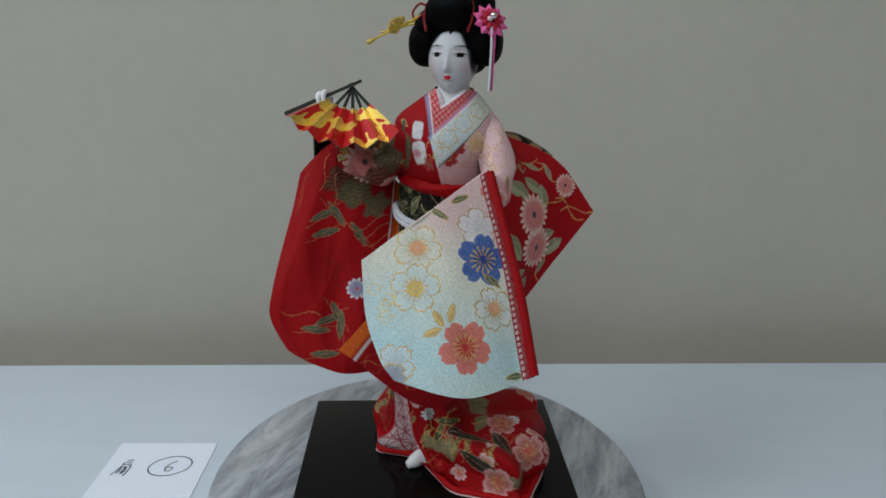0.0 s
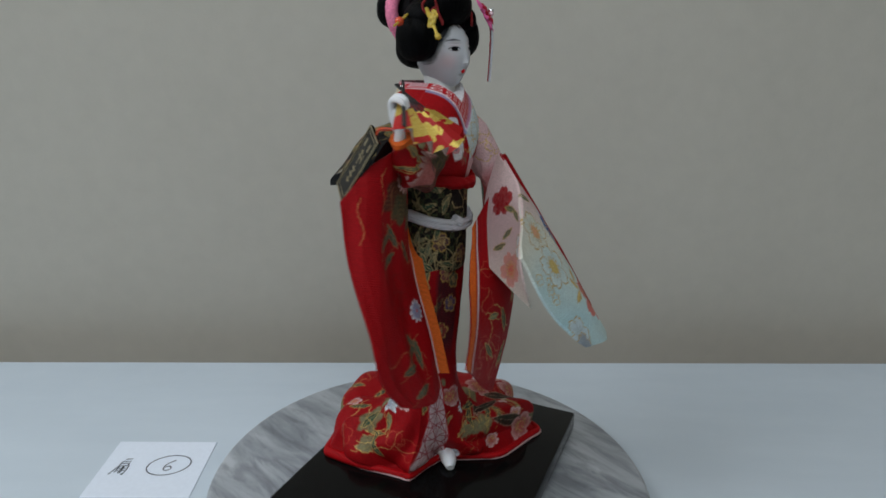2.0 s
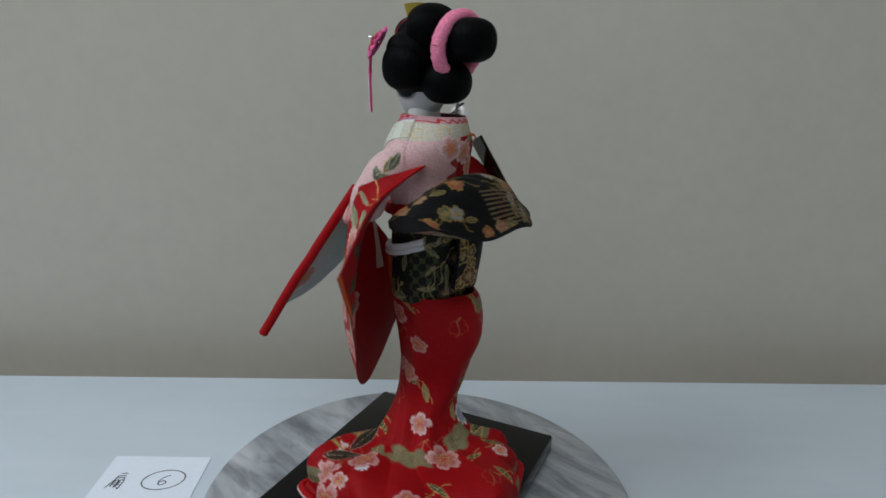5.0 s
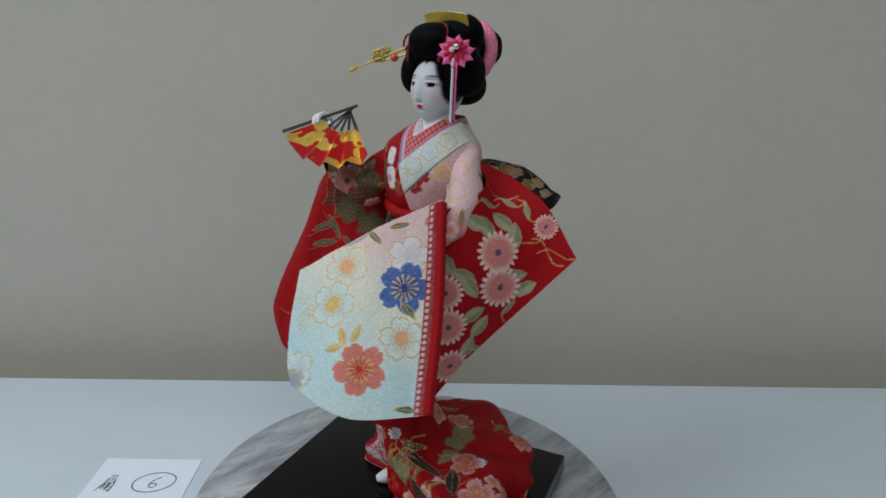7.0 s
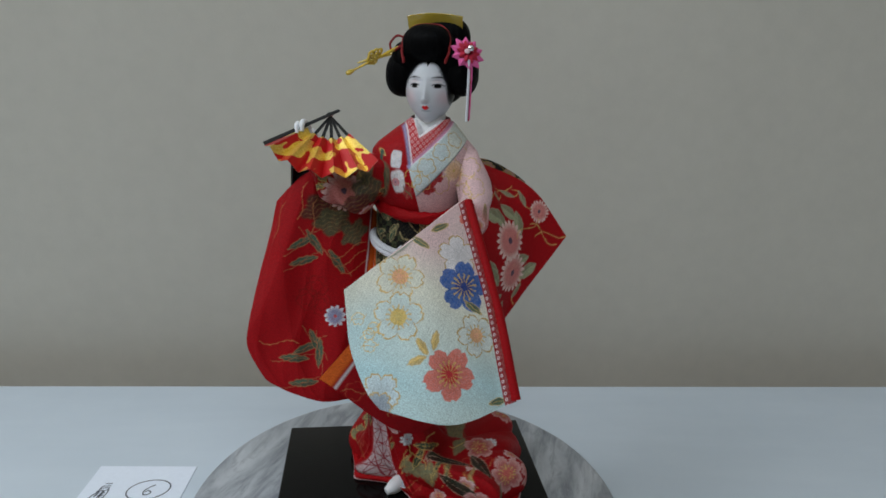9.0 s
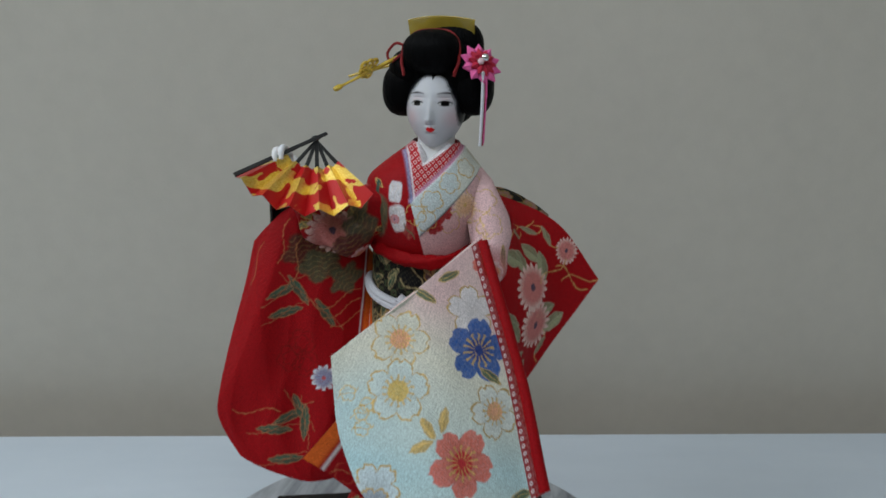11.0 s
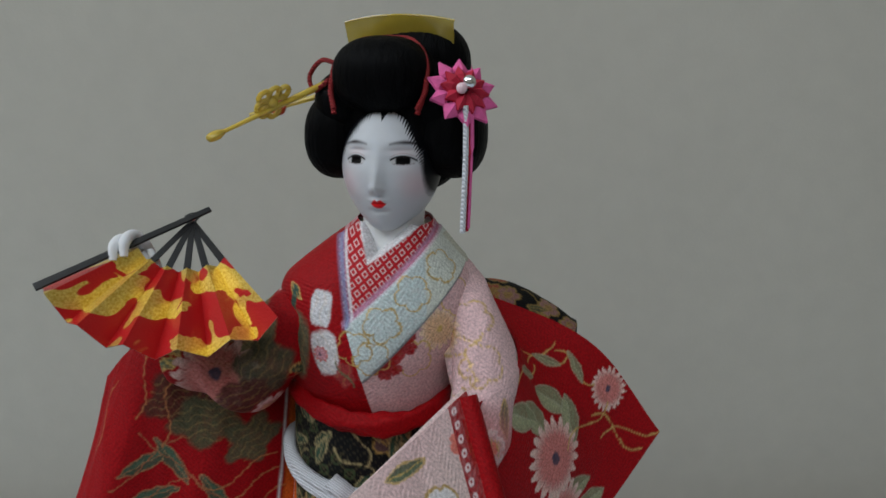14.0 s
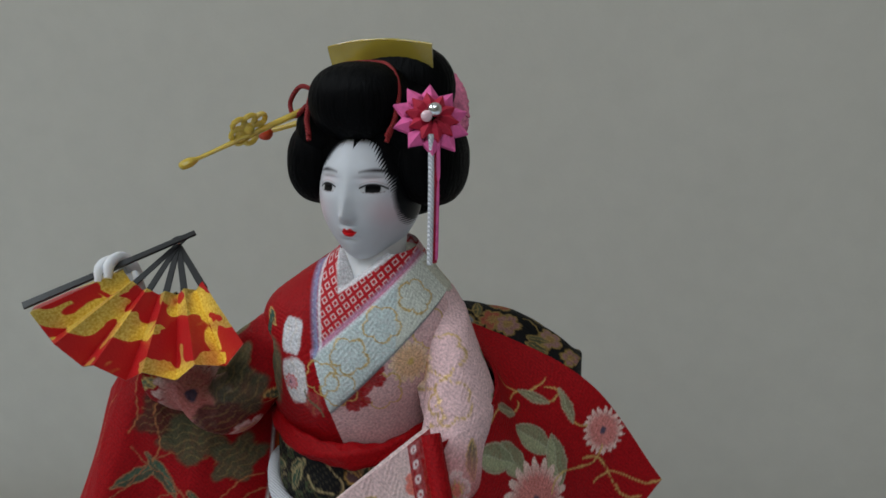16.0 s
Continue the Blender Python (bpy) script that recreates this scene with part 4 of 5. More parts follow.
def obi():
    g = rings([(240, 5.5, 7, 24.5, 22), (233, 5.5, 6.5, 26, 23), (208, 5, 6, 26.2, 22.8), (186, 4.5, 6, 26.2, 23), (177, 4.5, 6, 25.8, 22.6), (175, 4.5, 6, 23.5, 20.5)], 360, 190)
    c = Cloth(g, BLACK)
    phi = np.linspace(0, 2 * np.pi, 360, endpoint=False)[None]
    s, z = phi * 25, g[..., 2] * 1000
    a, b = (s + z) / 8.5, (s - z) / 8.5
    lattice = np.minimum(np.abs(a - np.round(a)), np.abs(b - np.round(b)))
    zone = (np.sin(s / 17 + z / 14) > -0.1)
    c.lay(zone * np.clip((0.05 - lattice) * 14, 0, 0.35), (0.26, 0.22, 0.10), 0.5)
    inner = np.hypot(a - np.round(a), b - np.round(b))
    c.lay(zone * (np.abs(inner - 0.24) < 0.06) * 0.7, (0.08, 0.12, 0.05), 0.3)
    c.lay((np.sin(s * 3.1) * np.sin(z * 2.3 + s) > 0.6) * 0.5, (0.10, 0.09, 0.05), 0.4)
    for at in ((10, -14, 224), (18, -12, 200), (-12, -8, 196), (22, -8, 226), (2, -13, 186)):
        c.blossom(at, 6, (0.13, 0.07, 0.07), (0.3, 0.2, 0.1), True, 20)
    rnd = random.Random(4)
    for _ in range(40):
        c.leaf((rnd.random(), rnd.uniform(0.55, 0.98)), rnd.uniform(4, 7), 1.6, rnd.uniform(0, 360), (0.03, 0.07, 0.045), (0.50, 0.40, 0.20)), c.vine((rnd.random(), rnd.uniform(0.55, 0.98)), 8, rnd.uniform(0, 180), 0.35, 0.45, (0.50, 0.40, 0.20), 0.5)
        c.leaf((rnd.random(), rnd.uniform(0.05, 0.6)), rnd.uniform(4, 7), 1.2, rnd.uniform(0, 360), (0.09, 0.11, 0.07), (0.40, 0.32, 0.16)), c.vine((rnd.random(), rnd.uniform(0.05, 0.6)), 7, rnd.uniform(0, 180), 0.35, 0.4, (0.42, 0.33, 0.16), 0.5)
        c.leaf((rnd.random(), rnd.uniform(0.05, 0.6)), rnd.uniform(4, 6), 1.0, rnd.uniform(0, 360), (0.16, 0.12, 0.07), (0.36, 0.30, 0.16))
        c.blossom((rnd.random(), rnd.uniform(0.1, 0.4)), rnd.uniform(4, 6), rnd.choice([(0.09, 0.05, 0.045), (0.16, 0.06, 0.05), (0.05, 0.07, 0.055)]), (0.2, 0.15, 0.08), False, rnd.uniform(0, 72))
    FIG.add(g, c.dye, c.gold, 0, True, False)
    # white braided cord, lower in front
    ang = np.linspace(-1.15 * np.pi, 0.12 * np.pi, 42)
    loop = [(5.2 + 28.2 * math.cos(t), 6.2 + 24.8 * math.sin(t), 214 - 3.5 * math.cos(t + 1.3) * (1 if math.sin(t) < 0 else 0.3) - 4 * max(0, -math.sin(t)) + 9 * max(0, math.sin(t)) ** 1.3) for t in ang]
    for k in (0, 1):
        FIG.add(tube_grid([(x, y, z - 2.9 * k) for x, y, z in loop], [2.05] * 42, 240, 10), (0.72, 0.73, 0.78), None, 3, True)
    FIG.add(tube_grid([(-8, -16.0, 211), (-5, -17.6, 208.5), (-2, -18.4, 207)], [2.5, 3.1, 2.5], 14, 10), (0.72, 0.73, 0.78), None, 3, True, True)
    # the bow at the back
    top = tensor([[(70, 14, 236), (80, 31, 243), (80.5, 47, 240)], [(50, 22, 247), (56, 42, 255), (54, 62, 231)], [(27, 28, 253), (28, 52, 257), (26, 71, 234)],
                  [(4, 33, 252), (4, 54, 251), (6, 72, 231)], [(-22, 30, 243), (-26, 46, 239), (-21, 62, 228)]], 280, 200)
    top = ripple(ripple(top, 21, 2.2, 3), 22, 1.6, 5, True)
    low = tensor([[(70, 14, 233), (80, 28, 235), (80.5, 47, 239)], [(48, 20, 234), (54, 38, 230), (54, 62, 229)], [(27, 28, 232), (28, 48, 228), (26, 71, 231)],
                  [(4, 33, 230), (4, 52, 225), (6, 72, 228)], [(-22, 30, 233), (-26, 44, 229), (-21, 62, 225)]], 280, 200)
    a, b = Cloth(top, BLACK), Cloth(low, BLACK)
    for cl, seed in ((a, 5), (b, 6)):
        rnd = random.Random(seed)
        for _ in range(84):
            at = (rnd.random(), rnd.random())
            rnd.choice([lambda: cl.blossom(at, rnd.uniform(4, 5.5), rnd.choice([(0.55, 0.58, 0.62), (0.66, 0.17, 0.10), (0.64, 0.34, 0.32)]), (0.5, 0.3, 0.1), True, rnd.uniform(0, 72)),
                        lambda: cl.blossom(at, rnd.uniform(3.5, 5), rnd.choice([(0.42, 0.46, 0.50), (0.62, 0.16, 0.10), (0.60, 0.30, 0.28), (0.16, 0.20, 0.12), (0.30, 0.28, 0.16)]), (0.5, 0.3, 0.1), True, rnd.uniform(0, 72)),
                        lambda: cl.leaf(at, 4.5, 1.6, rnd.uniform(0, 360), (0.14, 0.14, 0.07)),
                        lambda: cl.vine(at, 6, rnd.uniform(0, 180), 0.3, 0.4)])()
    stripe = (a.u > 0.36) * (a.u < 0.92) * (a.v > 0.62) * (np.sin(a.v * 160 + 3 * np.sin(a.u * 9)) > 0.25)
    a.lay(stripe * 0.8, (0.40, 0.29, 0.16), 0.5), a.lay(stripe * (np.sin(a.u * 34 + 14 * a.v) > 0.55) * 0.6, (0.40, 0.12, 0.08))
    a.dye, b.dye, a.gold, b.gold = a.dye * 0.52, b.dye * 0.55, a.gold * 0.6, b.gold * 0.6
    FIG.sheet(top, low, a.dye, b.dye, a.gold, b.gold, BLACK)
    # the short fold under the bow
    g = tensor([[(-17, 25, 236), (-18, 30, 212), (-17, 28, 186)], [(2, 33, 238), (3, 38, 214), (3, 35, 185)], [(20, 28, 236), (21, 32, 212), (20, 30, 186)]], 110, 110)
    front, back = both_sides(ripple(g, 31, 1.5, 4), 3.0, (0, 1, 0))
    a = Cloth(front, BLACK)
    rnd = random.Random(9)
    for _ in range(16):
        a.blossom((rnd.random(), rnd.random()), rnd.uniform(4, 6.5), rnd.choice([(0.11, 0.045, 0.04), (0.045, 0.05, 0.04), (0.07, 0.05, 0.035)]), (0.3, 0.2, 0.1), True, rnd.uniform(0, 72))
    FIG.sheet(front, back, a.dye, a.dye, a.gold, a.gold, BLACK)


def skirt():
    """The trailing skirt: waist ellipse to the spread hem, with folds."""
    n, sides = 260, 560
    hem = [(-33, 0), (-20, -3), (-6, -8), (14, -45), (38, -54), (58, -62), (72, -34), (81, 0), (78, 30), (70, 52), (40, 72), (4, 72), (-32, 62), (-36, 32)]
    centre = np.array([10.0, 8.0])
    pts = np.array(hem + hem[:1]) - centre
    phi = np.linspace(0, 2 * np.pi, sides, endpoint=False)
    r_hem = np.zeros(sides)
    for p, q in zip(pts[:-1], pts[1:]):
        way = q - p
        det = way[0] * np.sin(phi) - way[1] * np.cos(phi)
        far = (way[0] * p[1] - way[1] * p[0]) / np.where(np.abs(det) < 1e-9, 1e-9, det)
        x, y = far * np.cos(phi), far * np.sin(phi)
        along = ((x - p[0]) * way[0] + (y - p[1]) * way[1]) / (way @ way)
        r_hem = np.where((along >= -0.01) & (along <= 1.01) & (far > 0), np.maximum(r_hem, far), r_hem)
    for _ in range(2):
        r_hem = (np.roll(r_hem, 1) + 2 * r_hem + np.roll(r_hem, -1)) / 4
    end = centre[:, None] + r_hem * np.stack([np.cos(phi), np.sin(phi)])
    dirs = np.stack([np.cos(phi), np.sin(phi)])
    tail = np.clip((r_hem - 38) / 30, 0, 1)
    rows = []
    for z, cx, cy, rx, ry, k in [(180, 3.5, 9.5, 25, 24.5, 0), (172, 2.5, 12, 26, 27.5, 0), (150, -2.5, 11.5, 23.5, 28.5, 0), (125, -7, 7, 19.5, 23.5, 0.0), (108, -9, 2.5, 18, 21, 0.02)]:
        e = np.stack([cx + rx * dirs[0], cy + ry * dirs[1]])
        rows.append(np.stack([*(e * (1 - k) + end * k), np.full(sides, z)], -1))
    body = np.stack([-7 + 18 * dirs[0], -1 + 17 * dirs[1]])
    for k, z_low, z_high in ((0.08, 86, 90), (0.25, 69, 73), (0.50, 57, 70), (0.78, 49, 69), (0.96, 43.5, 61), (1.0, 41.5, 46), (0.985, 41, 41.5)):
        e = body * (1 - k) + end * k
        rows.append(np.stack([*e, z_low + (z_high - z_low) * tail], -1))
    g = spline(np.array(rows) / 1000, n)
    t = np.linspace(0, 1, n)[:, None]
    flare = np.clip((t - 0.40) / 0.45, 0, 1) * np.clip((1 - t) / 0.06, 0, 1)
    fold = np.sin(phi * 6 + 7 * t + 1.5 * np.sin(phi * 2)) * 3.6 + np.abs(np.sin(phi * 4.5 - 9 * t + np.sin(phi * 3))) * 6.0 - 3.0 + np.sin(phi * 17 - 9 * t) * 0.5
    turn = np.degrees(phi)
    fold = fold - 10 * np.exp(-((turn - 281 + 30 * (t - 0.7)) / 11) ** 2) + 4.5 * np.exp(-((turn - 258 + 20 * (t - 0.7)) / 8) ** 2) - 7 * np.exp(-((turn - 318) / 9) ** 2)
    out = np.stack([np.cos(phi), np.sin(phi), 0.5 + 0 * phi], -1)[None]
    g = g + out * (fold * flare / 1000)[..., None]
    g = g + np.stack([np.cos(phi), np.sin(phi), 0 * phi], -1)[None] * (((np.sin(phi * 5 + 9 * t) * 0.9 + np.abs(np.sin(phi * 3 - 14 * t)) * 0.9) * (1 - flare)) / 1000)[..., None]
    c = Cloth(g, (0.31, 0.003, 0.006))
    c.scatter(11, 44, [strewn_leaf, strewn_outline, strewn_outline, strewn_leaf], (0.05, 0.9)), c.scatter(17, 18, [strewn_blossom, strewn_white, strewn_patch, strewn_blossom], (0.42, 0.9))
    for at, rx, ry, turn in (((0.39, 0.512), 14, 9, 90), ((0.093, 0.30), 12, 6, 80), ((0.583, 0.03), 15, 7, 70), ((0.541, 0.218), 7, 12, 20), 
                             ((0.598, 0.145), 8, 5, 30), ((0.622, 0.361), 9, 6, 40), ((0.618, 0.767), 9, 4, 40)):
        c.blob(at, rx, ry, turn, (0.21, 0.20, 0.11), 0.18, 5), c.vine(at, rx * 0.8, turn + 30, 0.25, 0.35, (0.1, 0.12, 0.06), 0.2)
    for at, r in (((0.591, 0.134), 11), ((0.656, 0.934), 10.5), ((0.290, 0.843), 6), 
                  ((0.30, 0.93), 8), ((0.753, 0.05), 9), ((0.86, 0.93), 10), ((0.42, 0.70), 8), ((0.13, 0.88), 8), ((0.2, 0.98), 7)):
        c.blossom(at, r, (0.46, 0.11, 0.10), (0.46, 0.08, 0.07), False, 37 * r, tip=(0.62, 0.38, 0.36))
    for at, r in (((0.228, 0.525), 7.5), ((0.490, 0.315), 8.5)):
        c.daisy(at, r, (0.32, 0.40, 0.48), (0.74, 0.78, 0.80), 9, (0.6, 0.3, 0.3))
    for at, turn in (((0.583, 0.844), 80), ((0.629, 0.363), 40), ((0.753, 0.231), 10), ((0.707, 0.098), 50), ((0.749, 0.438), 60), ((0.56, 0.80), 120), ((0.517, 0.834), 60), ((0.42, 0.44), 30),
                     ((0.36, 0.3), 70), ((0.24, 0.27), 100), ((0.66, 0.30), 20)):
        c.leaf(at, 8, 2.2, turn, DARK_GREEN), c.vine(at, 9, turn + 50, 0.3, 0.4)
    for at in ((0.081, 0.342), (0.135, 0.40), (0.151, 0.34), (0.259, 0.42), (0.30, 0.36), (0.06, 0.44)):
        c.scallop(at, 7.5, 360 * at[0], (0.56, 0.10, 0.05)), c.scallop(at, 4, 200 * at[0], (0.56, 0.10, 0.05))
    # dark patterned front below the obi, with its shade painted into the dye
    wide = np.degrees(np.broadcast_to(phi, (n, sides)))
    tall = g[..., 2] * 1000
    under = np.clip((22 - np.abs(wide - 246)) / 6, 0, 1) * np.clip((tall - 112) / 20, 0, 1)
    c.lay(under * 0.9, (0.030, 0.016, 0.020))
    for at, colour in (((0.06, 0.67), (0.25, 0.10, 0.09)), ((0.16, 0.70), (0.12, 0.10, 0.16)), ((0.22, 0.66), (0.28, 0.06, 0.05)), ((0.10, 0.72), (0.10, 0.11, 0.07))):
        c.blossom(at, 5.5, colour, (0.3, 0.2, 0.1), True, 30)
    # long dark leaves and large blossoms on the overlap in front
    for at, long, wide, turn, colour in (((34, -42, 60), 17, 4.8, 60, (0.015, 0.022, 0.014)), ((24, -30, 66), 15, 4.4, 25, (0.014, 0.018, 0.012)), ((56, -50, 54), 15, 5.0, 100, (0.13, 0.13, 0.07)), ((46, -34, 68), 13, 4.6, 140, (0.02, 0.022, 0.014))):
        c.leaf(at, long, wide, turn, colour, (0.42, 0.30, 0.22))
    for at, r in (((64, -36, 62), 12), ((42, -52, 50), 11)):
        c.blossom(at, r, (0.50, 0.15, 0.14), (0.55, 0.12, 0.10), False, 20, tip=(0.66, 0.42, 0.40))
    # hemp-leaf lining shown along the overlap and over the foot
    deg = np.degrees(np.broadcast_to(phi, (n, sides)))
    z = g[..., 2] * 1000
    row = np.broadcast_to(t, (n, sides))
    mid = np.interp(row, (0.05, 0.15, 0.25, 0.4, 0.5, 0.65, 0.8, 1.0), (172, 190, 207, 222, 224, 217, 211, 208))
    half = np.interp(row, (0.05, 0.25, 0.4, 0.5, 0.58, 0.68, 0.8, 1.0), (9, 13, 16, 20, 25, 23, 21, 20))
    strip = np.clip((half - np.abs(deg - mid)) * 0.8, 0, 1) * (z < 176)
    arc = np.radians(deg - mid) * np.hypot(g[..., 0] * 1000 - 8, g[..., 1] * 1000 - 8)
    c.lay(strip, (0.70, 0.55, 0.57))
    c.lay(strip * np.clip(1.9 * asanoha(arc, z, 10.5), 0, 1), (0.36, 0.012, 0.03))
    c.lay(np.clip(1.3 - np.abs(np.abs(deg - mid) - half) / 1.6, 0, 1) * (z < 176), (0.45, 0.006, 0.01))
    c.lay((t > 0.945) * (t < 0.97) * np.ones((n, sides)), (0.38, 0.003, 0.006))
    c.lay((t > 0.97) * np.ones((n, sides)), (0.70, 0.50, 0.50))
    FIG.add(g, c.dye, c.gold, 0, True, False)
    # padded roll along the hem
    path = np.concatenate([g[-2], g[-2][:3]]) * 1000
    roll = tube_grid(path[::8], (2.2 + 1.4 * np.clip((path[::8, 1] - 10) / 40, 0, 1)), 300, 12)
    roll[..., 2] = np.maximum(roll[..., 2], 0.0394)
    FIG.add(roll, (0.38, 0.003, 0.006), None, 0, True)
    lining = tube_grid(path[::8] + np.array([0, 0, -1.6]) + 0.02 * (path[::8] - path.mean(0)), [1.5] * len(path[::8]), 300, 8)
    lining[..., 2] = np.maximum(lining[..., 2], 0.0393)
    FIG.add(lining, (0.62, 0.40, 0.40), None, 0, True)
    # white foot
    foot = tube_grid([(2, -6, 46), (-4, -13, 45), (-10, -18, 43.5), (-15, -21, 42)], [5.2, 5.2, 4.8, 2.4], 24, 20)
    foot[..., 2] = np.maximum(foot[..., 2], 0.0393)
    FIG.add(foot, (0.78, 0.79, 0.82), None, 1, True, True)
    block = tube_grid([(6, 8, 39.3), (6, 8, 60)], [16, 15], 4, 24, up=(0, 1, 0))
    FIG.add(block, BLACK, None, 0, True, True)


FACE_R, FACE_F = np.array([0.944, -0.331, 0.0]), np.array([-0.331, -0.944, 0.0])
HEAD = np.array([0.0125, 0.0020, 0.0])


def head_space(e, f, z):
    """From sideways, forward and height, in millimetres, to the place."""
    e, f, z = np.broadcast_arrays(np.asarray(e, float), f, z)
    return HEAD + e[..., None] / 1000 * FACE_R + f[..., None] / 1000 * FACE_F + z[..., None] / 1000 * np.array([0, 0, 1.0])


def head():
    n, m = 430, 600
    lat = np.linspace(-np.pi / 2, np.pi / 2, n)[:, None]
    lon = np.linspace(-np.pi, np.pi, m, endpoint=False)[None]
    zn = np.sin(lat) + 0 * lon
    ring = np.where(zn < 0, np.cos(lat) ** 0.76, np.cos(lat) ** 0.92)
    low = np.clip(-zn, 0, 1)
    side, fore = 14.8 * ring * (1 - 0.36 * low ** 1.7), 17.2 * ring * (1 - 0.10 * low)
    e, f = side * np.sin(lon) - 0.9, fore * np.cos(lon)
    z = 304.5 + np.where(zn < 0, 19.0, 19.5) * zn
    f = f + 2.4 * low ** 1.5 * (np.cos(lon) > 0) * np.cos(lon)
    bell = lambda ce, cz, we, wz: np.exp(-((e - ce) / we) ** 2 - ((z - cz) / wz) ** 2) * (f > 0)
    ridge = np.interp(z, (297.6, 298.6, 299.6, 300.6, 302.6, 306, 310, 315), (0, 0.42, 0.92, 1.0, 0.70, 0.34, 0.12, 0))
    f = f + 3.1 * ridge * np.exp(-(e / (1.95 - 0.35 * ridge)) ** 2) * (f > 0) + 0.55 * bell(1.6, 300.1, 0.9, 0.9) + 0.55 * bell(-1.6, 300.1, 0.9, 0.9)
    f = f - 0.95 * bell(6.4, 309.0, 3.6, 2.4) - 0.95 * bell(-6.4, 309.0, 3.6, 2.4) + 0.45 * bell(6.5, 313, 4.0, 1.6) + 0.45 * bell(-6.5, 313, 4.0, 1.6) + 0.75 * bell(6.6, 309.2, 2.8, 0.9) + 0.75 * bell(-6.6, 309.2, 2.8, 0.9) - 0.35 * bell(6.6, 310.6, 3.0, 0.5) - 0.35 * bell(-6.6, 310.6, 3.0, 0.5)
    f = f + 1.0 * bell(0, 296.4, 2.2, 0.8) + 0.9 * bell(0, 294.8, 1.9, 0.8) - 0.6 * bell(0, 293.2, 2.4, 0.8) + 0.8 * bell(0, 288.0, 4.2, 3.0)
    f = f + 0.5 * bell(8, 300, 3.5, 4) + 0.5 * bell(-8, 300, 3.5, 4)
    g = head_space(e, f, z)
    dye = np.full((n, m, 3), 0.0) + np.array([0.545, 0.555, 0.585])

    def lay(mask, colour):
        dye[:] = dye + np.clip(mask, 0, 1)[..., None] * (np.asarray(colour) - dye)

    for s in (-1, 1):
        lay(0.42 * bell(10 * s, 301.0, 4.0, 4.5), (0.66, 0.37, 0.41))
        lay(0.30 * bell(6.6 * s, 310.4, 3.5, 1.2), (0.62, 0.42, 0.43))
        x = (e - 6.9 * s) * s * 0.9
        lid = 307.95 + 1.05 * np.clip(1 - (x / 2.8) ** 2, -1, 1) - 0.06 * x
        bottom = 307.2 - 0.50 * np.clip(1 - (x / 2.8) ** 2, -1, 1)
        open_eye = (np.abs(x) < 2.75) & (z < lid) & (z > bottom) & (f > 0)
        lay(open_eye * 1.0, (0.50, 0.49, 0.50))
        lay(open_eye * np.clip((1.78 - np.hypot(x + 0.1, (z - 307.75) * 0.8)) * 4, 0, 1), (0.0015, 0.0012, 0.0012))
        lay((1.25 - np.abs(z - lid) / 0.36) * (np.abs(x) < 3.0) * (f > 0), (0.015, 0.012, 0.012))
        lay(0.7 * (1.2 - np.abs(z - lid - 0.8) / 0.16) * (np.abs(x) < 2.9) * (f > 0), (0.45, 0.33, 0.33))
        lay((0.35 + 0.5 * (np.sin(x * 9) > 0.2)) * (1.2 - np.abs(z - bottom + 0.1) / 0.22) * (np.abs(x) < 2.5) * (f > 0), (0.2, 0.15, 0.15))
        brow = 312.2 + 0.6 * (1 - ((x + 0.2) / 3.3) ** 2)
        lay(np.clip(0.95 - 0.13 * np.abs(x - 0.8), 0, 1) * (1.25 - np.abs(z - brow) / (0.70 - 0.07 * np.abs(x))) * (np.abs(x) < 3.4) * (f > 0), (0.055, 0.045, 0.05))
    upper = 296.1 + 1.0 * np.exp(-((np.abs(e) - 0.9) / 0.85) ** 2) - 0.25 * np.abs(e)
    lay(3 * np.minimum(upper - z, z - (293.9 + 0.28 * e ** 2)) * (np.abs(e) < 2.6) * (f > 0), (0.66, 0.012, 0.016))
    lay((1.2 - np.abs(z - 295.65) / 0.13) * (np.abs(e) < 2.3) * (f > 0), (0.3, 0.0, 0.0))
    # painted hairline with fine strokes and a peak in the middle
    edge_e, edge_z = (0, 0.5, 1.2, 3, 6.5, 10.5, 13, 14, 14.6, 15.2, 16), (318.4, 319.8, 321.2, 321.8, 318.6, 313.6, 309.5, 306.5, 302, 297.5, 290)
    out = np.where(e > 5, 5 + (e - 5) * 1.45, np.abs(e))   # the side locks reach further over the left cheek
    line = np.interp(out, edge_e, edge_z)
    slope = np.abs(np.interp(out + 0.4, edge_e, edge_z) - np.interp(out - 0.4, edge_e, edge_z)) / 0.8
    inward = (z - line) / np.sqrt(1 + np.where(np.abs(e) < 2, 0.2, slope) ** 2)
    turn = np.arctan2(e, z - 300) * 19 + 0.35 * inward * np.sign(e)
    tooth = 1 - 2 * np.abs(turn - np.floor(turn) - 0.5)
    rnd = np.random.RandomState(2)
    long = 1.5 + 1.3 * rnd.rand(400)[np.floor(turn).astype(int) % 400]
    lay((inward + long * (tooth - 0.35) * (np.abs(e) > 1.0) + 0.2) * 3.0 * ((z > 296) | (f < 4)), (0.004, 0.004, 0.005))
    lay((f < -1.5) * 1.0 * (z > 301), (0.008, 0.008, 0.009))
    FIG.add(g, dye, None, 1, True)
    # ears, neck
    for s in (-1, 1):
        ear = tube_grid([tuple(head_space(14.6 * s - 0.9, -1.5, q) * 1000) for q in (300, 303, 307, 310)], [1.2, 2.0, 2.4, 1.2], 16, 12, 0.5)
        FIG.add(ear, (0.78, 0.77, 0.78), None, 1, True, True)
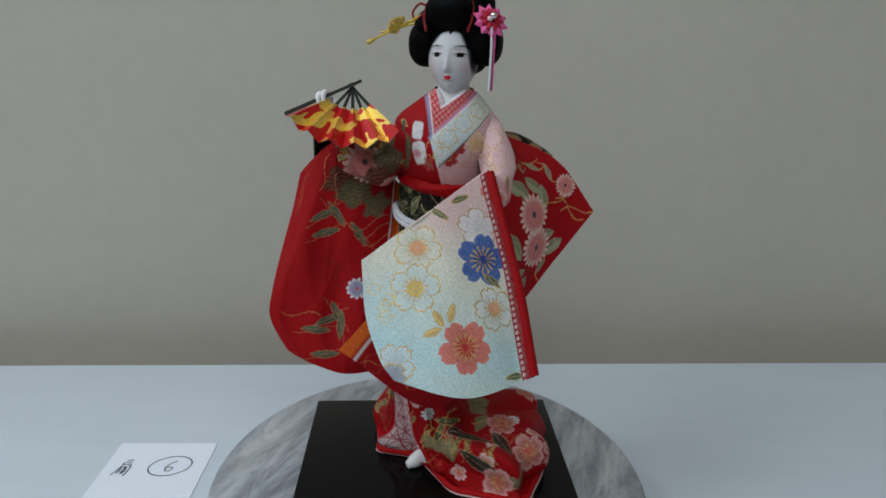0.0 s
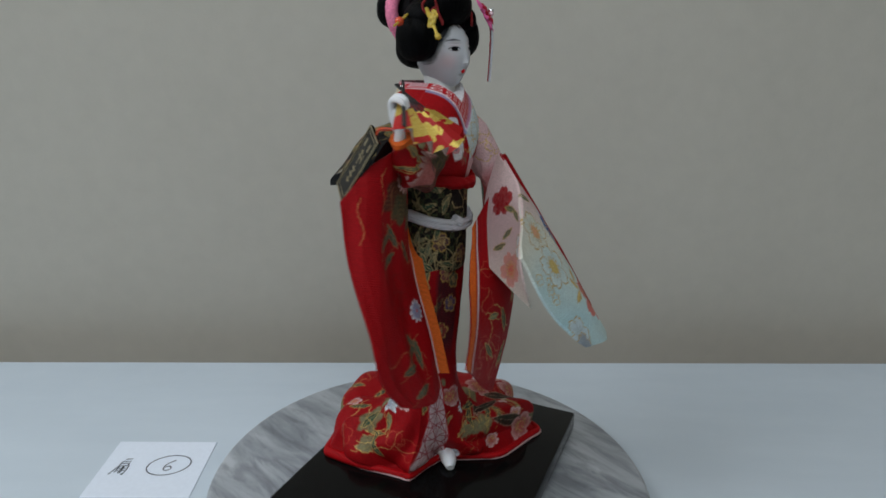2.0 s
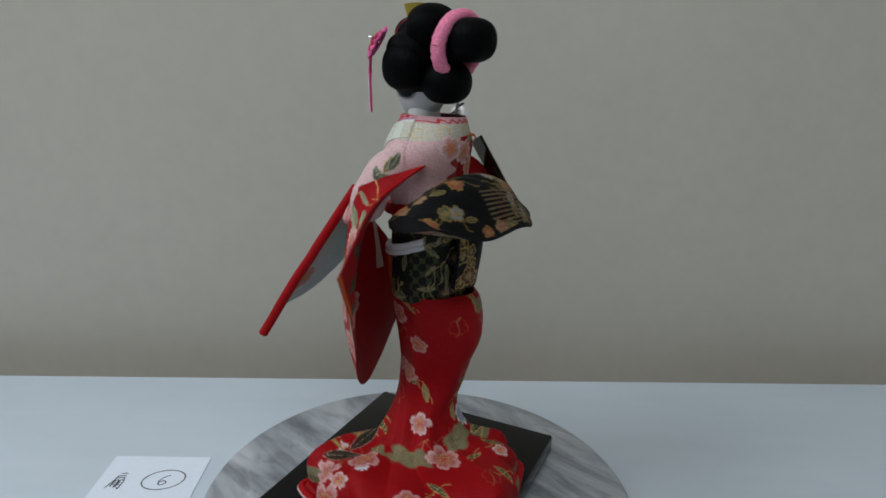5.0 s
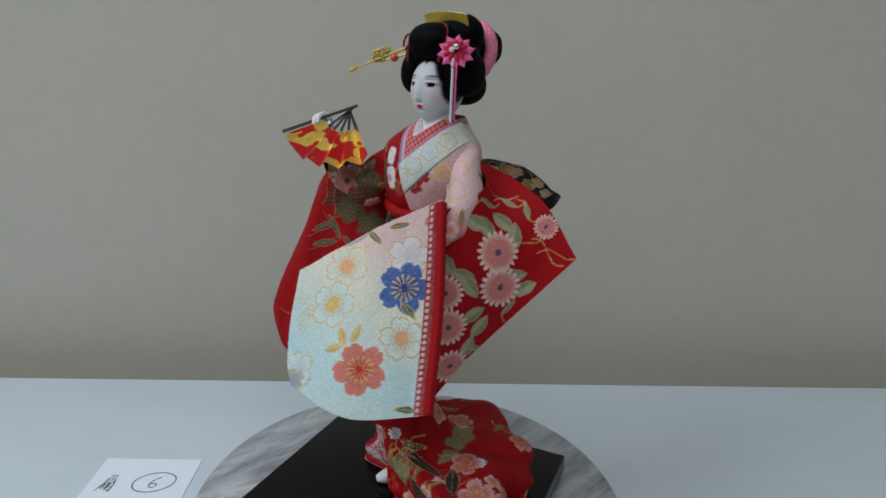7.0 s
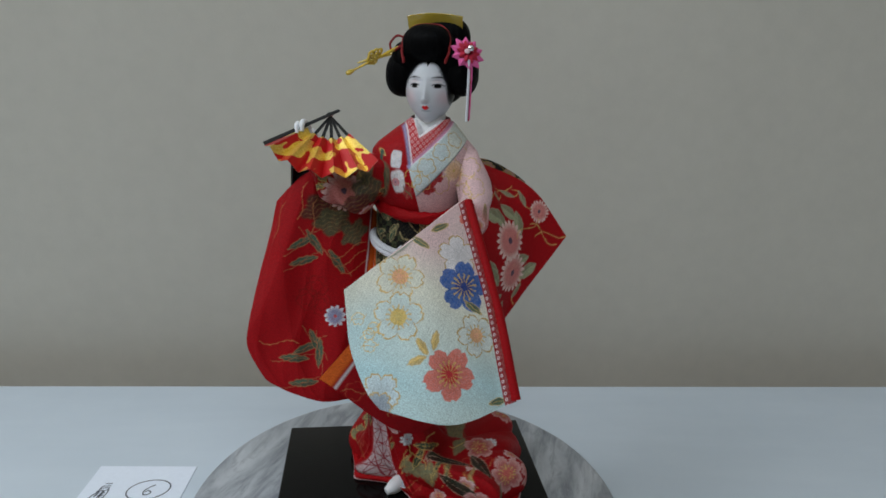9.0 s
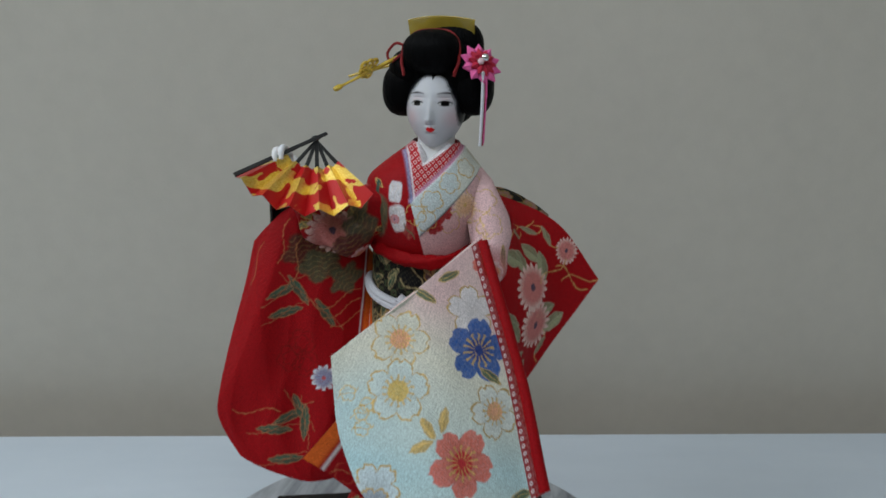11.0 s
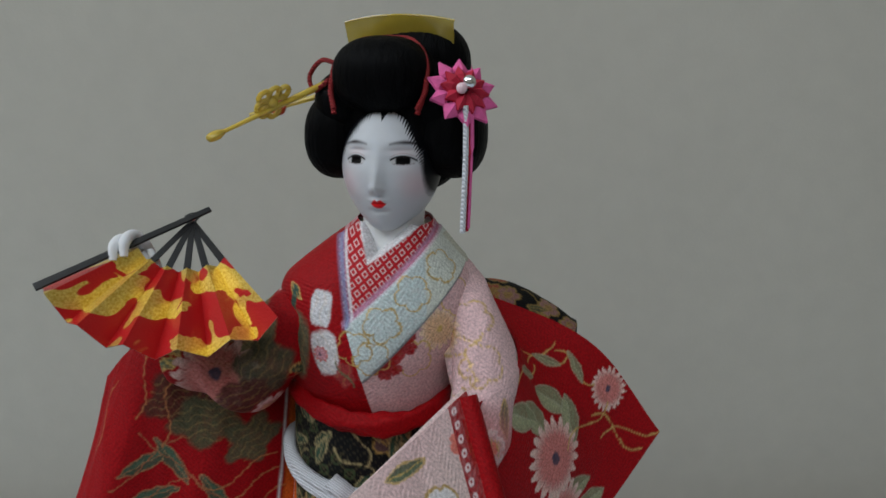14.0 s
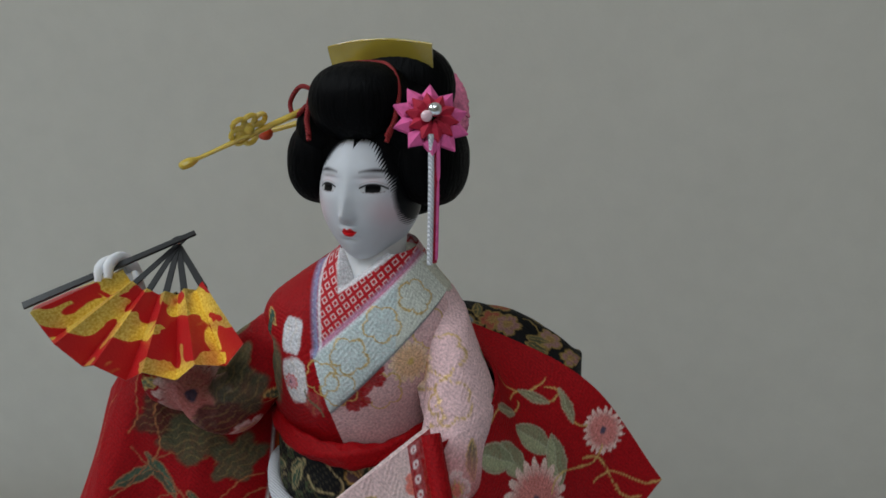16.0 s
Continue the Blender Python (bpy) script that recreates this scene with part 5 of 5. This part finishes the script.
    neck = tube_grid([(11, 4, 258), (11, 3, 268), (11.3, 3.2, 277), (12.5, 4.5, 296)], [13, 12, 9.8, 9.4], 40, 40, up=(0, 1, 0))
    FIG.add(neck, (0.76, 0.76, 0.77), None, 1, True)


def lobe(e, f, z, re, rf, rz, square=1.0, tilt=0.0):
    """A rounded, combed mass of hair in head space."""
    n, m = 60, 90
    lat, lon = np.linspace(-np.pi / 2, np.pi / 2, n)[:, None], np.linspace(0, 2 * np.pi, m, endpoint=False)[None]
    sg = lambda x: np.sign(x) * np.abs(x) ** square
    a, b, c = re * sg(np.cos(lat)) * sg(np.cos(lon)), rf * sg(np.cos(lat)) * sg(np.sin(lon)), rz * sg(np.sin(lat)) + 0 * lon
    ct, st = math.cos(radians(tilt)), math.sin(radians(tilt))
    b, c = ct * b - st * c, st * b + ct * c
    strand = 1 + 0.006 * np.sin(lon * 34 + 3 * np.sin(lat * 5))
    FIG.add(head_space(e + a * strand, f + b * strand, z + c * strand), (0, 0, 0), None, 2, True)


def hair():
    lobe(-2.0, 3.4, 331.2, 15.0, 13.0, 11.2, 0.86)
    lobe(0, -4.8, 320.0, 23.0, 13.6, 18.5, 0.84)
    for s in (-1, 1):
        lobe(18.3 * s - 1.0, -3.6, 314.0 + 0.7 * s, 9.9, 13.0, 13.2, 0.88, 6)
        lobe(14.5 * s - 0.6, -2.5, 323.4, 10.5, 12.0, 10.0, 0.95)
    lobe(0.5, -21.0, 307.0, 14.5, 13.0, 12.0, 0.9)
    lobe(3.5, -12, 335.5, 16.5, 11.5, 13.0, 0.9)
    lobe(0, -22, 327, 12, 12, 12)
    lobe(-1, -38.0, 329.5, 13.5, 11.0, 11.5, 0.82)
    # pink crepe band round the knot
    t = np.linspace(0, 2 * np.pi, 60)
    ring = [tuple(head_space(15.2 * math.cos(a), -28.5 - 2.5 * math.sin(a), 326.5 + 15.5 * math.sin(a)) * 1000) for a in t]
    g = tube_grid(ring, [3.6] * 60, 160, 16, 1.15, up=tuple(FACE_F))
    rnd = np.random.RandomState(3)
    g = g + (rnd.rand(*g.shape) - 0.5) * 0.0007
    FIG.add(g, (0.8, 0.25, 0.4), None, 4, True)
    # red cords over the front roll
    for s in (-1, 1):
        for k in (0, 1.4):
            path = [(12.4 * s - 2, 12.2, 320.5 + k), (14.2 * s - 2, 9.8, 328), ((13.2 - k) * s - 2, 6.5, 336), (8 * s - 2, 2.2, 341.2), (-2, -1, 342.4)]
            FIG.add(tube_grid([tuple(head_space(*p) * 1000) for p in path], [0.75] * 5, 50, 8), (0.4, 0, 0), None, 5, True, True)
    loop = [(-14, 8, 334), (-20, 7, 335.5), (-24.5, 6, 331), (-22.5, 7, 327), (-17, 9, 330)]
    FIG.add(tube_grid([tuple(head_space(*p) * 1000) for p in loop], [0.7] * 5, 50, 8), (0.4, 0, 0), None, 5, True, True)


def right_hand():
    white = (0.76, 0.76, 0.78)
    FIG.add(tube_grid([(-57, -4.5, 262), (-58.5, -5, 269), (-61, -5.5, 276), (-63, -6, 280)], [3.3, 3.0, 4.3, 3.2], 30, 18, 0.75), white, None, 1, True, True)
    FIG.add(tube_grid([(-57.5, -3.6, 268), (-60, -3.8, 274), (-61.5, -4.0, 278), (-62.4, -4.2, 280.5)], [2.8, 3.6, 3.8, 2.6], 30, 18, 0.6), white, None, 1, True, True)
    # two fingers folded over the guard stick, the thumb along it
    for x, z in ((-66.4, 281.4), (-63.4, 282.6)):
        path = [(x + 4.0, -3.2, z - 5.0), (x + 1.8, -3.4, z + 0.4), (x, -6.0, z + 3.0), (x - 0.7, -10.6, z + 2.0), (x - 0.6, -12.6, z - 1.8)]
        FIG.add(tube_grid(path, [1.8, 1.8, 1.7, 1.6, 1.1], 30, 14, up=(1, 0, 0.2)), white, None, 1, True, True)
    FIG.add(tube_grid([(-59, -5, 272), (-57.2, -7.4, 275.5), (-57.2, -8.2, 279), (-58.4, -8.0, 282)], [1.8, 1.6, 1.3, 0.8], 24, 12), white, None, 1, True, True)


for build in (skirt, obi, torso, arms, left_sleeve, right_sleeve, white_drape, head, hair, right_hand):
    build()
doll = FIG.build("doll", [SILK, PORCELAIN, HAIR, WHITE_CORD, PINK_FUZZ, RED_CORD])
tagged(doll, "kimono doll in red and pale flowered silk, black hair", "doll")


# ---- what the doll holds and wears ----
def sphere(place, r, u=20, v=14):
    bm = bmesh.new()
    bmesh.ops.create_uvsphere(bm, u_segments=u, v_segments=v, radius=r / 1000)
    bmesh.ops.translate(bm, vec=Vector(place) / 1000, verts=bm.verts)
    return bm


def folding_fan():
    fan = tagged(new("folding_fan"), "open gold and red folding fan with black ribs", "fan")
    pivot, left, right = (np.array(p) for p in ((-48.0, 0.0, 288.3), (-85.6, -17.3, 274.8), (-22.6, -21.0, 265.7)))
    a, b = (left - pivot) / np.linalg.norm(left - pivot), (right - pivot) / np.linalg.norm(right - pivot)
    nrm = np.cross(a, b)
    nrm /= np.linalg.norm(nrm)
    nrm = nrm if nrm[1] < 0 else -nrm
    c = b - a * (a @ b)
    c /= np.linalg.norm(c)
    full = math.acos(a @ b)
    ways = lambda k: a * math.cos(k * full) + c * math.sin(k * full)
    folds = 11
    verts = []
    for i in range(folds + 1):
        w, lift = ways(i / folds), (3.4 if i % 2 else -3.4)
        verts.append([(pivot + w * r + nrm * lift * (r / 43)) / 1000 for r in (17.0, 22, 27, 32, 37, 43.2)])
    g = np.array(verts)
    for i in range(folds):
        one = g[i:i + 2]
        bm = bm_grid(bmesh.new(), one + nrm * 0.00012, material=0)
        bm_grid(bm, (one - nrm * 0.00012)[:, ::-1], material=1)
        me = bpy.data.meshes.new("pleat")
        bm.to_mesh(me)
        bm.free()
        me.materials.append(FAN_PAPER), me.materials.append(FAN_BACK)
        pleat = new("pleat", me)
        pleat.parent = fan
        tagged(pleat, "gold foil pleat with red clouds")

    def stick(name, k, r0, r1, w, t, lift, label=""):
        d = ways(k)
        s = np.cross(nrm, d)
        bm = bmesh.new()
        corner = []
        for r, ww in ((r0, w * 0.75), (r1, w)):
            for sx, sn in ((-1, -1), (1, -1), (1, 1), (-1, 1)):
                corner.append(bm.verts.new((pivot + d * r + s * sx * ww / 2 + nrm * (lift + sn * t / 2)) / 1000))
        for q in ((0, 1, 2, 3), (4, 5, 6, 7), (0, 1, 5, 4), (1, 2, 6, 5), (2, 3, 7, 6), (3, 0, 4, 7)):
            bm.faces.new([corner[i] for i in q])
        bmesh.ops.bevel(bm, geom=list(bm.edges), offset=0.00015, segments=1, affect="EDGES")
        part(name, bm, BLACK_RIB, fan, label)

    stick("guard", 0.035, -6, 44.5, 2.4, 0.9, 2.2, "black outer guard stick")
    for i in range(1, 6):
        stick("rib", 0.10 + 0.88 * i / 5, -3.5, 24 if i < 5 else 19, 2.2, 0.4, 0.4 - 0.14 * i)
    rivet = sphere(pivot + nrm * 1.4, 1.0)
    part("rivet", rivet, SILVER, fan, "small pale rivet")
    return fan


def hair_comb():
    comb = tagged(new("hair_comb"), "translucent olive-yellow comb standing in the hair", "comb")
    n = 40
    top, bottom = [], []
    for k in np.linspace(-1, 1, n):
        e, rise = 16.8 * k, 1.6 * (1 - k * k)
        bow = 2.2 * k * k
        top.append(head_space(e, -1.5 - bow, 347.0 + rise))
        bottom.append(head_space(e * 0.93, -8.5 - bow, 328 + rise))
    base = spline(np.array([bottom, top]), 14)
    front, back = both_sides(base, 1.1, tuple(FACE_F))
    bm = bm_grid(bmesh.new(), front)
    bm_grid(bm, back[:, ::-1])
    edge = lambda g: np.concatenate([g[0, :-1], g[:-1, -1], g[-1, :0:-1], g[:0:-1, 0]])
    bm_grid(bm, np.stack([edge(front), edge(back)]), True)
    bmesh.ops.remove_doubles(bm, verts=bm.verts, dist=0.00002)
    part("plate", bm, COMB, comb)
    rim = [tuple(p * 1000) for p in top[::3]] + [tuple(top[-1] * 1000)]
    part("rim", tube(rim, [0.45] * len(rim), 60, 8), COMB, comb, "rounded top rim")
    return comb


def yellow_hairpin():
    pin = tagged(new("hairpin"), "yellow plastic hairpin with carved blossom and red bead", "hairpin")
    a, b = np.array((-6.0, 5.5, 330.0)), np.array((-35.7, -15.3, 314.9))
    d = (b - a) / np.linalg.norm(b - a)
    at = lambda s: a + d * s
    long = np.linalg.norm(b - a)
    part("stick", tube([at(-6), at(long * 0.5), at(long * 0.82), at(long)], [1.5, 1.25, 0.85, 0.9], 30, 10, 0.7), AMBER, pin)
    part("tip", tube([at(long - 2), at(long), at(long + 2.5), at(long + 3.2)], [0.9, 1.7, 1.4, 0.3], 14, 10, 0.8), AMBER, pin, "flattened spoon tip")
    mid = at(long * 0.55) + np.array((0, 0, 1.8))
    rnd = random.Random(5)
    for k in range(7):
        t = 2 * math.pi * k / 7
        e1, e2 = d, np.array((0.15, -0.35, 0.92))
        r = 4.3 if k % 2 else 3.2
        q = mid + e1 * r * math.cos(t) + e2 * r * 0.75 * math.sin(t)
        loop = [q + e1 * 1.9 * math.cos(s) + e2 * 1.5 * math.sin(s) + np.array((0, -0.5, 0)) * rnd.random() for s in np.linspace(0, 2 * math.pi, 9)]
        part("petal", tube(loop, [0.75] * 9, 26, 8), AMBER, pin)
    part("heart", sphere(mid, 1.9), AMBER, pin)
    root, bead = np.array((2.0, 17.0, 329.0)), np.array((-23.5, 13.2, 321.8))
    way = (bead - root) / np.linalg.norm(bead - root)
    part("bead_stick", tube([root, bead, bead + way * 9], [0.9, 0.8, 0.6], 20, 8), AMBER, pin)
    part("bead", sphere(bead, 2.5), RED_BEAD, pin, "round orange-red bead")
    return pin


def flower_hairpin():
    pin = tagged(new("flower_hairpin"), "pink and crimson cloth flower hairpin with hanging cords", "hairpin")
    o = np.array((31.0, -17.5, 327.2))
    nrm = np.array((0.30, -0.80, 0.50))
    nrm /= np.linalg.norm(nrm)
    a = np.cross((0, 0, 1.0), nrm)
    a /= np.linalg.norm(a)
    b = np.cross(nrm, a)
    for layer, (count, r0, r1, w, lift, off) in enumerate(((10, 2.5, 10.6, 2.4, -0.6, 0.0), (10, 1.0, 7.2, 1.9, 0.9, 0.31))):
        for k in range(count):
            t = 2 * math.pi * (k + off) / count + 0.2
            d, s = a * math.cos(t) + b * math.sin(t), -a * math.sin(t) + b * math.cos(t)
            bm = bmesh.new()
            P = [o + d * r0 + nrm * (lift + 0.2), o + d * (r0 + r1) * 0.55 + s * w + nrm * (lift - 0.5), o + d * r1 + nrm * (lift - 0.2), o + d * (r0 + r1) * 0.55 - s * w + nrm * (lift - 0.5), o + d * (r0 + r1) * 0.5 + nrm * (lift + 1.1)]
            Q = [p - nrm * 0.9 for p in P[:4]]
            v = [bm.verts.new(p / 1000) for p in P + Q]
            for f in ((0, 1, 4), (1, 2, 4), (2, 3, 4), (3, 0, 4), (5, 8, 7, 6), (0, 5, 6, 1), (1, 6, 7, 2), (2, 7, 8, 3), (3, 8, 5, 0)):
                bm.faces.new([v[i] for i in f])
            part("petal", bm, PETAL_PINK if layer == 0 else PETAL_RED, pin, smooth=False)
    part("bead", sphere(o + nrm * 3.2 + b * 0.6, 1.9), SILVER, pin, "round silver bead")
    part("glass_bead", sphere(o + nrm * 2.4 - a * 2.2 - b * 0.8, 1.5), plain("clear_pink_bead", (0.8, 0.55, 0.6), 0.12), pin, "clear pink bead")
    low = np.array((30.6, -21.0, 288.5))
    high = o - b * 5 - a * 1.2 + nrm * 0.6
    drop = [high, high * 0.66 + low * 0.34 + nrm * 0.8, high * 0.33 + low * 0.67 + nrm * 0.5, low]
    part("white_cord", tube(drop, [0.8] * 4, 60, 8), WHITE_CORD, pin, "twisted white hanging cord")
    drop2 = [p + np.array((1.8, 0.8, 1.2)) for p in drop]
    part("pink_cord", tube(drop2, [0.5] * 4, 60, 8, 0.45), PETAL_PINK, pin, "flat pink hanging cord")
    drop3 = [p + np.array((1.2, 1.4, 0.2)) for p in drop]
    part("crimson_cord", tube(drop3, [0.8] * 4, 60, 8, 0.6), PETAL_RED, pin, "crimson hanging cord")
    return pin


def name_plaque():
    plaque = tagged(new("name_plaque"), "small black plaque with gold border hanging from the wrist", "plaque")
    tl, tr, bl, br = (np.array(p) for p in ((-55.2, 10.8, 269.0), (-73.5, -0.7, 263.1), (-57.2, 35.6, 237.1), (-74.3, 18.6, 229.1)))
    o = (tl + tr + bl + br) / 4
    ex = (tr + br - tl - bl)
    ex /= np.linalg.norm(ex)
    ey = (bl + br - tl - tr)
    ey -= ex * (ex @ ey)
    ey /= np.linalg.norm(ey)
    nz = np.cross(ex, ey)
    m = Matrix(((ex[0], ey[0], nz[0], o[0] / 1000), (ex[1], ey[1], nz[1], o[1] / 1000), (ex[2], ey[2], nz[2], o[2] / 1000), (0, 0, 0, 1)))
    sign = 1 if nz[1] > 0 else -1
    w, h = 11.0, 19.3

    def piece(name, x0, y0, x1, y1, z0, z1, mat, label="", bevel=0.0002):
        z0, z1 = sorted((z0 * sign, z1 * sign))
        bm = bevelled_box(x0 / 1000, y0 / 1000, z0 / 1000, x1 / 1000, y1 / 1000, z1 / 1000, bevel, 1)
        bmesh.ops.transform(bm, matrix=m, verts=bm.verts)
        return part(name, bm, mat, plaque, label)

    piece("board", -w, -h, w, h, -0.9, 0.9, LACQUER)
    for inset, t, z in ((0.0, 0.9, 1.15), (2.3, 0.45, 1.0)):
        a, b = w - inset, h - inset
        piece("border", -a, -b, a, -b + t, 0.8, z, DULL_GOLD, "gold border line", 0)
        piece("border", -a, b - t, a, b, 0.8, z, DULL_GOLD, "gold border line", 0)
        piece("border", -a, -b + t, -a + t, b - t, 0.8, z, DULL_GOLD, "gold border line", 0)
        piece("border", a - t, -b + t, a, b - t, 0.8, z, DULL_GOLD, "gold border line", 0)
    for x0, y0, x1, y1 in ((-5.5, -14, -3.0, -9.5), (2.8, -14, 5.2, -9.5), (-3.2, -7.5, 1.2, -6.2), (-3.6, -5, 1.8, -3.6), (-1.8, -8.5, -0.6, 0.5), (2.8, -7, 4.0, -2.0),
                           (-3.0, 2.5, 2.6, 3.8), (-0.6, 1.0, 0.7, 11.5), (-3.4, 6, 2.8, 7.2), (-2.2, 9.4, 2.6, 10.6)):
        piece("gold_mark", x0, y0, x1, y1, 0.85, 1.0, DULL_GOLD, "gold writing mark", 0)
    top = (tl + tr) / 2
    part("cord", tube([top + (0, 1, -2), top + (1, -1, 2.5), (-61, -2, 269), (-57, -9, 268), (-53, -5, 268.5), (-57, -0.5, 268), top + (2, 0, 2)], [0.6] * 7, 60, 8), RED_BEAD, plaque, "orange tie cord")
    return plaque


TURNING = [turntable, plinth, doll, folding_fan(), hair_comb(), yellow_hairpin(), flower_hairpin(), name_plaque()]


# ---- what moves ----
def motions():
    for thing in TURNING:
        walk(thing, [(t, pose(0, 0, 0, 0, 0, degrees)) for t, degrees in TURNS])


motions()
